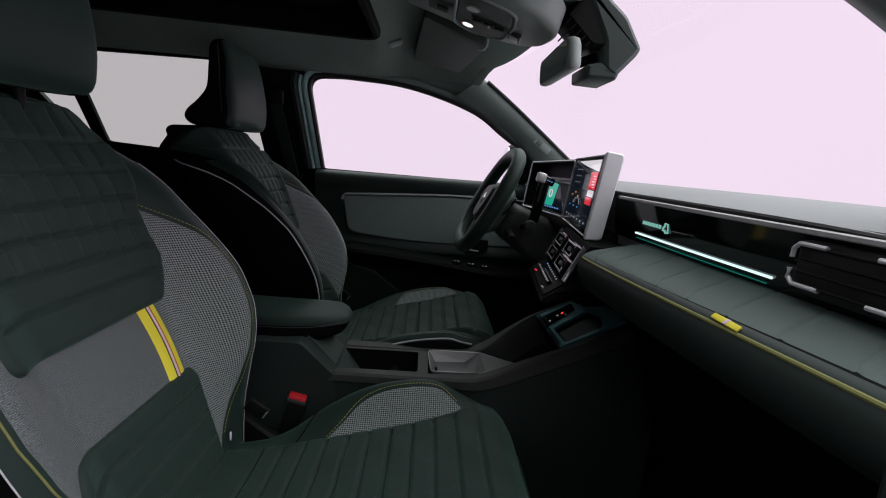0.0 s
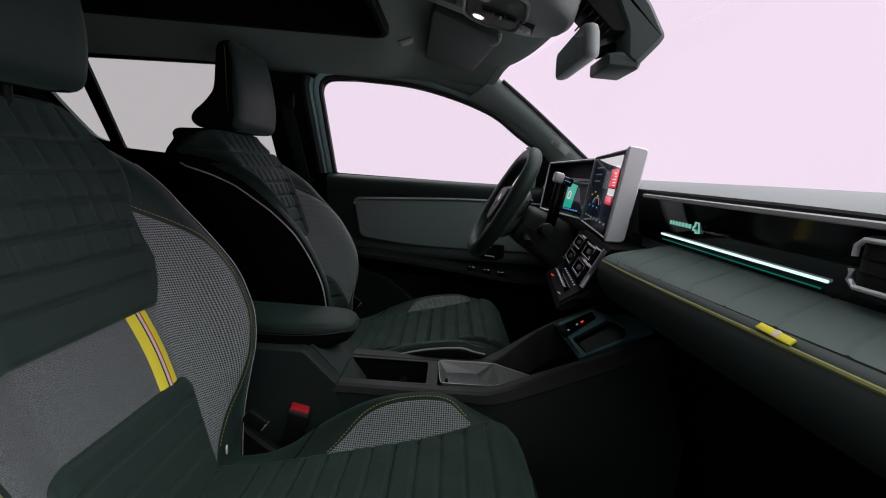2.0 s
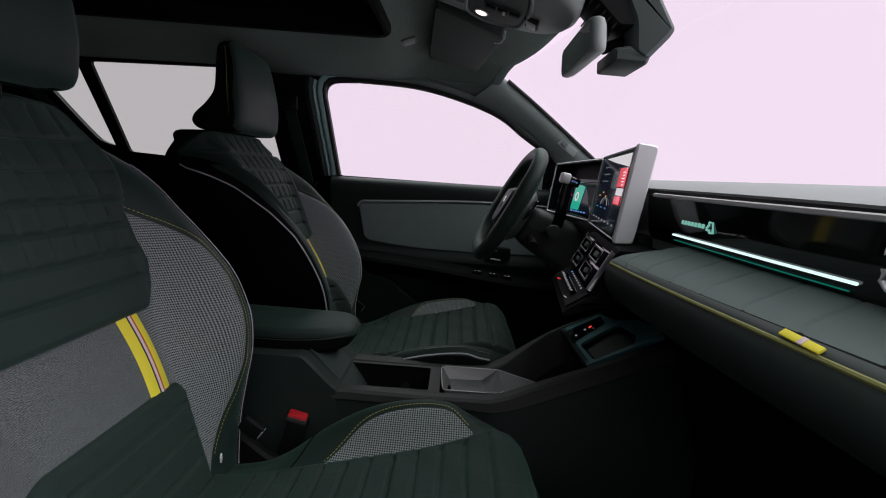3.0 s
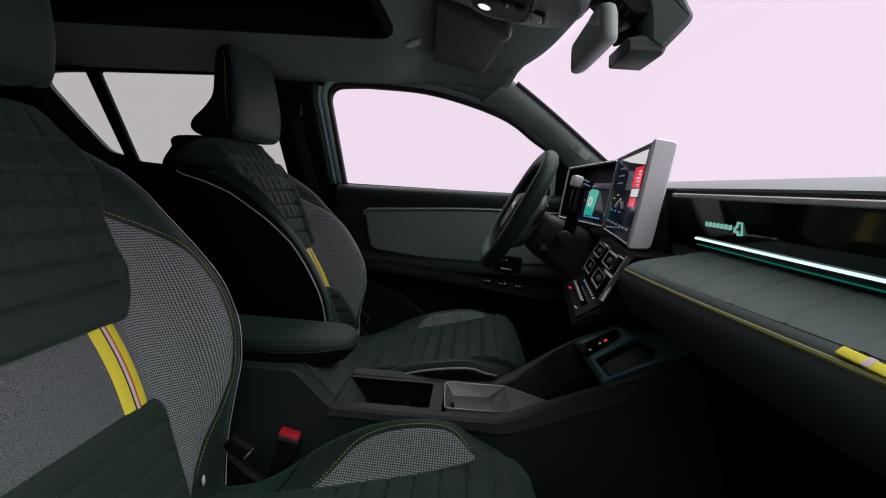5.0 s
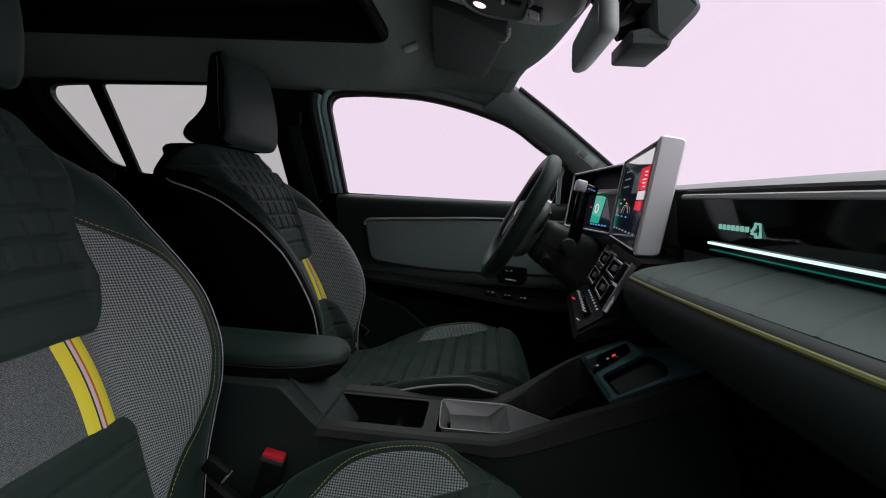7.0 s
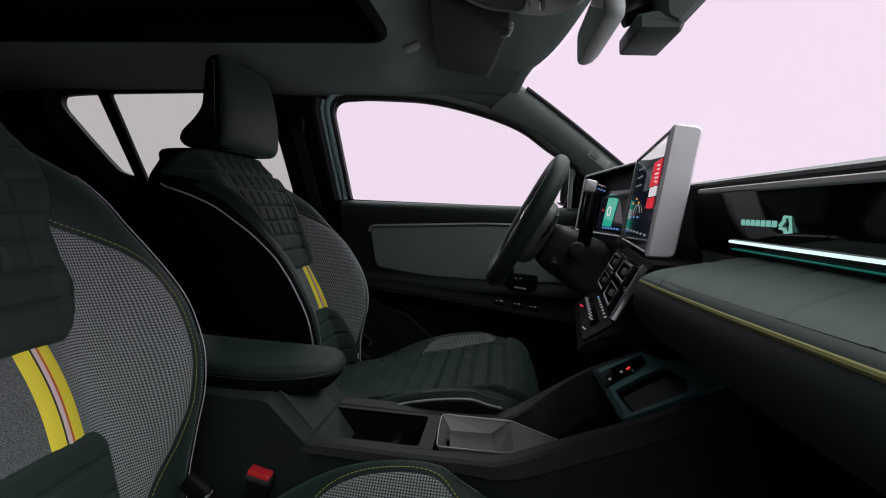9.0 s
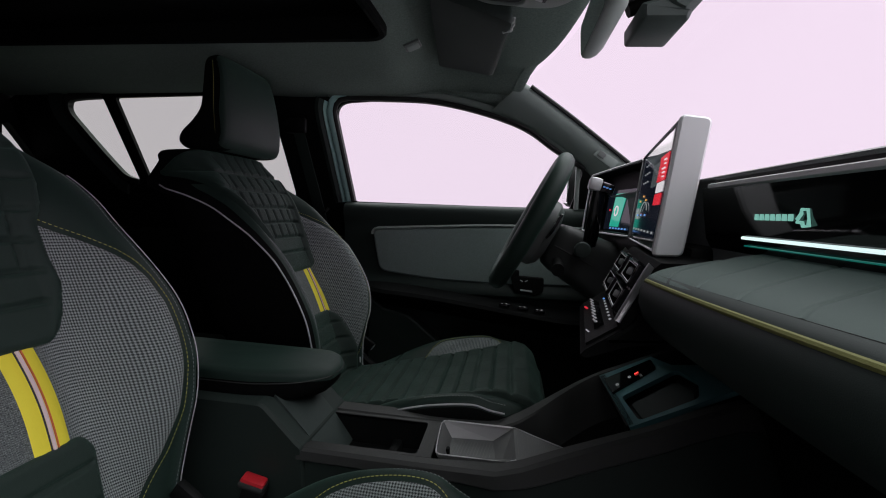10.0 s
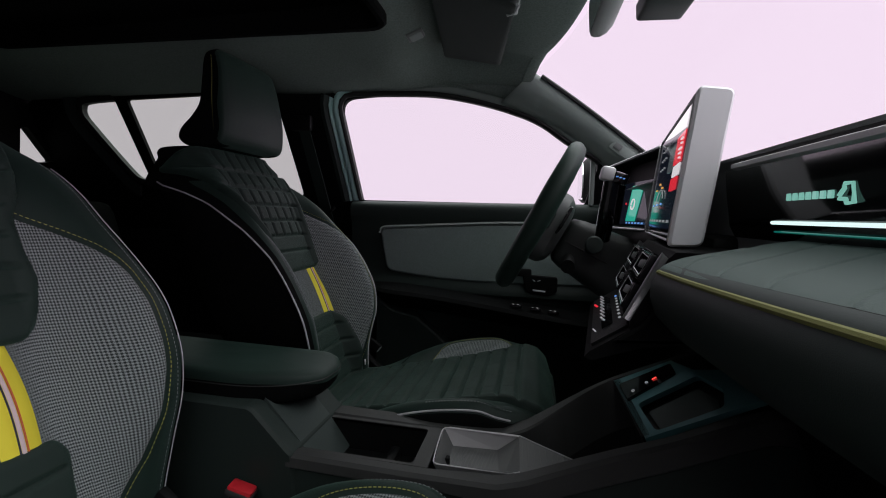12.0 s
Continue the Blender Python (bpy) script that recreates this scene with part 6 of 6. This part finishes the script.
box(bm, ph(0.068, 0.033, 0.0145), (0.005, 0.012, 0.003), 0.001, rot=PHR)
part("socket_lip", bm, SHELL, sockets)

# armrest
arm = thing("armrest", (-0.35, 1.01, 0.79), "dark padded centre armrest on the console", "armrest")
apts = outline([(-0.60, 0.925), (-0.29, 0.925), (-0.215, 0.950), (-0.175, 0.99), (-0.172, 1.045), (-0.19, 1.085), (-0.60, 1.09)], [0.02, 0.08, 0.04, 0.016, 0.016, 0.02, 0.02], 6)
bm = bmesh.new()
ca = Vector((-0.38, 1.005))
rings = []
for f, z in ((0.86, 0.783), (0.93, 0.786), (0.97, 0.796), (0.992, 0.810), (1.0, 0.824), (0.998, 0.831), (0.985, 0.837), (0.95, 0.8405), (0.85, 0.843), (0.5, 0.846)):
    rings.append([Vector((*(ca + (Vector(p) - ca) * f), z - 0.012 * max(0, (ca.x + (p[0] - ca.x) * f + 0.27) / 0.1) ** 2 * (1 if z > 0.82 else -0.3))) for p in apts])
loft(bm, rings)
for i, f in enumerate(bm.faces):
    if i < 4 * len(apts):
        f.material_index = 1
part("pad", bm, [LEATHER, SIDE], arm, angle=60)
bm = bmesh.new()
tube(bm, [Vector((*(ca + (Vector(p) - ca) * 1.001), 0.8205)) for p in apts], 0.0012, 5, closed=True)
part("seam", bm, RUBBER, arm)

# seat buckles
def buckle(at, rz):
    b = thing("seat_buckle", at, "black seat belt buckle with red release button", "seat belt buckle", "seat buckles")
    bm = bmesh.new()
    box(bm, Vector(at) + Vector((-0.004, 0, 0.045)), (0.040, 0.026, 0.09), 0.005, rot=(0, 18, rz))
    part("stalk", bm, PLASTIC, b)
    bm = bmesh.new()
    box(bm, Vector(at) + Vector((0.006, 0, 0.094)), (0.044, 0.028, 0.012), 0.004, rot=(0, 18, rz))
    part("collar", bm, CONSOLE, b)
    bm = bmesh.new()
    box(bm, Vector(at) + Vector((0.007, 0, 0.098)), (0.041, 0.024, 0.014), 0.004, rot=(0, 18, rz))
    part("release_button", bm, RED, b, "red release button")
    return b


buckle((-0.272, 0.884, 0.572), 8)

# belt on the driver's pillar
belt = thing("seat_belt", (-0.52, 1.66, 0.95), "black woven seat belt hanging on the door pillar", "seat belt")
bm = bmesh.new()
bp = [Vector((-0.572, 1.600, 1.40)), Vector((-0.553, 1.62, 1.30)), Vector((-0.530, 1.645, 1.18)), Vector((-0.508, 1.665, 1.06)), Vector((-0.49, 1.68, 0.92))]
loft(bm, [[p + Vector((-0.022, 0.003, 0)), p + Vector((0.022, -0.005, 0)), p + Vector((0.022, -0.003, 0)), p + Vector((-0.022, 0.006, 0))] for p in smooth_path(bp, 16)])
part("webbing", bm, SOFT, belt)
bm = bmesh.new()
box(bm, (-0.575, 1.600, 1.405), (0.07, 0.02, 0.05), 0.008)
part("upper_guide", bm, PLASTIC, belt)
bm = bmesh.new()
tube(bm, [(-0.505, 1.655, 1.118), (-0.492, 1.650, 1.124), (-0.485, 1.655, 1.135)], 0.005, 7)
part("button_stop", bm, PLASTIC, belt)

# ---- overhead ----
oh = thing("overhead_console", (0.12, 1.0, 1.55), "grey plastic overhead console with reading lamps", "overhead console")
OH = Matrix.Translation((0.10, 1.0, 1.552)) @ Matrix.Rotation(radians(15), 4, "Y")


def ohp(u, v, w):
    return OH @ Vector((u, v, w))


OHR = Matrix.Rotation(radians(15), 4, "Y")
bm = bmesh.new()
prism(bm, outline([(-0.20, -0.11), (0.05, -0.13), (0.12, -0.10), (0.16, -0.04), (0.16, 0.04), (0.12, 0.10), (0.05, 0.13), (-0.20, 0.11)], 0.03, 5), lambda u, v, w: ohp(u, v, w - 0.012), 0.07, 0.012)
ohb = part("housing", bm, OVERHEAD, oh, "grey plastic housing", angle=50)
bm = bmesh.new()
prism(bm, outline([(-0.065, -0.07), (-0.02, -0.088), (0.056, -0.076), (0.064, 0.0), (0.056, 0.094), (-0.02, 0.118), (-0.065, 0.096)], 0.025, 5), lambda u, v, w: ohp(u, v, w - 0.015), 0.012, 0.004)
face_ = part("switch_plate", bm, COVER, ohb)
for u_, v_, m_ in ((-0.029, -0.030, SILVER), (-0.032, 0.072, LAMP_ON)):
    bm = bmesh.new()
    prism(bm, [(u_ + 0.013 * math.cos(q), v_ + 0.013 * math.sin(q)) for q in np.linspace(0, 2 * math.pi, 18, endpoint=False)], lambda u, v, w: ohp(u, v, w - 0.018), 0.006, 0.001)
    part("reading_lamp", bm, m_, face_, "round reading lamp lens")
    bm = bmesh.new()
    tube(bm, [ohp(u_ + 0.0145 * math.cos(q), v_ + 0.0145 * math.sin(q), -0.0165) for q in np.linspace(0, 2 * math.pi, 20, endpoint=False)], 0.0018, 6, closed=True)
    part("lamp_ring", bm, OVERHEAD, face_)
bm = bmesh.new()
prism(bm, outline([(-0.030, 0.008), (0.050, 0.014), (0.052, 0.034), (-0.028, 0.036)], 0.006, 4), lambda u, v, w: ohp(u, v, w - 0.0175), 0.004)
part("switch_slot", bm, RUBBER, face_, smooth=False)
for k in range(3):
    bm = bmesh.new()
    box(bm, ohp(-0.014 + 0.026 * k, 0.022, -0.019), (0.022, 0.014, 0.004), 0.0015, rot=OHR)
    part("slot_key", bm, PLASTIC, face_)
bm = bmesh.new()
box(bm, ohp(0.016, 0.022, -0.022), (0.006, 0.012, 0.004), 0.001, rot=OHR)
part("switch_mark", bm, WHITE_WEB, face_)
bm = bmesh.new()
box(bm, ohp(0.078, 0.045, -0.013), (0.032, 0.046, 0.010), 0.003, rot=(0, 24, -8))
bt = part("call_button", bm, RUBBER, ohb)
bm = bmesh.new()
box(bm, ohp(0.078, 0.045, -0.018), (0.021, 0.032, 0.006), 0.002, rot=(0, 24, -8))
part("button_face", bm, SILVER, bt)
bm = bmesh.new()
box(bm, ohp(-0.100, 0.030, -0.013), (0.060, 0.060, 0.008), 0.004, rot=OHR)
rs = part("rear_switch", bm, COVER, ohb)
bm = bmesh.new()
box(bm, ohp(-0.096, 0.030, -0.017), (0.026, 0.026, 0.006), 0.002, rot=OHR)
part("switch_key", bm, PLASTIC, rs)
# raised lip round the switch plate
bm = bmesh.new()
tube(bm, [ohp(p.x, p.y, -0.013) for p in outline([(-0.068, -0.075), (-0.02, -0.092), (0.058, -0.080), (0.068, 0.0), (0.058, 0.098), (-0.02, 0.122), (-0.068, 0.10)], 0.025, 5)], 0.004, 8, closed=True)
part("plate_lip", bm, OVERHEAD, ohb)

# interior mirror and sensor box
mir = thing("rear_view_mirror", (0.30, 1.0, 1.40), "grey framed rear-view mirror hanging from the windscreen", "rear-view mirror")


def mp(u, v, w):
    """u across, v up, w forward of the glass."""
    m = Matrix.Translation((0.258, 1.006, 1.462)) @ Matrix.Rotation(radians(-5), 4, "Y")
    return m @ Vector((w, u, v))


mo = outline([(-0.108, -0.034), (0.112, -0.031), (0.106, 0.022), (-0.104, 0.026)], 0.016, 6)
bm = bmesh.new()
rings = [[mp(p.x * f, p.y * f, w) for p in mo] for f, w in ((0.98, 0.0), (1.03, 0.002), (1.07, 0.008), (1.08, 0.016), (1.02, 0.026), (0.86, 0.034), (0.5, 0.039))]
loft(bm, rings)
part("mirror_housing", bm, OVERHEAD, mir, "smooth grey shell", angle=60)
bm = bmesh.new()
prism(bm, outline([(p.x * 0.965, p.y * 0.955) for p in mo], 0.0), lambda u, v, w: mp(u, v, -0.0006 + w), 0.0005)
part("mirror_face", bm, MIRROR, mir, "silvered mirror glass")
bm = bmesh.new()
tube(bm, [(0.312, 1.0, 1.462), (0.345, 1.0, 1.475), (0.375, 1.0, 1.485)], 0.011, 10)
part("stem", bm, PLASTIC, mir)

sensor = thing("sensor_box", (0.39, 1.0, 1.42), "dark plastic sensor cover on the windscreen", "sensor cover")
bm = bmesh.new()
prism(bm, outline([(0.292, 1.600), (0.334, 1.598), (0.393, 1.552), (0.432, 1.492), (0.425, 1.478), (0.382, 1.428), (0.356, 1.442), (0.348, 1.50)], 0.010, 4), lambda u, v, w: Vector((u, 0.945 + w, v)), 0.115, 0.010)
part("cover", bm, COVER, sensor, angle=45)
bm = bmesh.new()
prism(bm, outline([(0.322, 1.426), (0.386, 1.424), (0.392, 1.440), (0.350, 1.458), (0.320, 1.452)], 0.005, 3), lambda u, v, w: Vector((u, 0.948 + w, v)), 0.109, 0.006)
part("camera_shelf", bm, COVER, sensor, angle=45)
bm = bmesh.new()
prism(bm, outline([(0.262, 1.545), (0.300, 1.600), (0.360, 1.560), (0.356, 1.490), (0.325, 1.490)], 0.006, 3), lambda u, v, w: Vector((u, 0.950 + w, v)), 0.10, 0.005)
part("mount", bm, PLASTIC, sensor, angle=45)
for k in range(5):
    bm = bmesh.new()
    box(bm, (0.268 + 0.012 * k, 1.0, 1.534 - 0.0105 * k), (0.0035, 0.094, 0.014), 0.001, rot=(0, 40, 0))
    part("grille_bar", bm, PLASTIC, sensor)

# sun visor, hook and coat clip
visor = thing("sun_visor", (0.02, 1.38, 1.55), "dark grey sun visor folded up against the headliner", "sun visor")


VO = outline([(-0.040, 1.130), (0.130, 1.190), (0.076, 1.490), (-0.080, 1.494)], 0.012, 5)


def vz(x, y):
    return min(1.556 - 0.20 * (x + 0.08) - 0.08 * (y - 1.49), roof_z(x, y) - 0.008)


bm = bmesh.new()
cv = Vector((0.02, 1.33))
loft(bm, [[Vector((*(cv + (Vector(p) - cv) * f), vz(*p) + dz)) for p in VO] for f, dz in ((0.98, 0.030), (1.0, 0.012), (1.0, 0.0), (0.985, -0.006), (0.9, -0.008))])
part("panel", bm, SOFT, visor, "smooth dark panel", angle=50)
bm = bmesh.new()
tube(bm, [(0.130, 1.222, 1.556), (0.130, 1.222, 1.542), (0.122, 1.226, 1.533), (0.108, 1.232, 1.533)], 0.005, 8)
tube(bm, [(0.128, 1.208, 1.546), (0.124, 1.250, 1.542)], 0.005, 8)
part("hook", bm, OVERHEAD, visor, "grey visor hook")
clip = thing("headliner_clip", (-0.13, 1.38, 1.54), "small grey plastic hook set in the headliner", "hook")
bm = bmesh.new()
box(bm, (-0.131, 1.380, 1.5665), (0.044, 0.038, 0.008), 0.003, rot=(-3, -20, 0))
part("frame", bm, SHELL, clip)
bm = bmesh.new()
box(bm, (-0.129, 1.382, 1.5632), (0.032, 0.026, 0.006), 0.002, rot=(-8, -20, 0))
part("flap", bm, TRIM, clip)

# rear bench in the dark behind
bench = thing("rear_bench", (-1.2, 1.0, 0.38), "black rear bench in deep shade", "car seat")
bm = bmesh.new()
box(bm, (-1.10, 1.0, 0.56), (0.50, 1.34, 0.20), 0.05, segs=3)
part("cushion", bm, SIDE, bench)
bm = bmesh.new()
box(bm, (-1.40, 1.0, 0.85), (0.16, 1.34, 0.58), 0.05, rot=(0, -18, 0), segs=3)
part("backrest", bm, SIDE, bench)
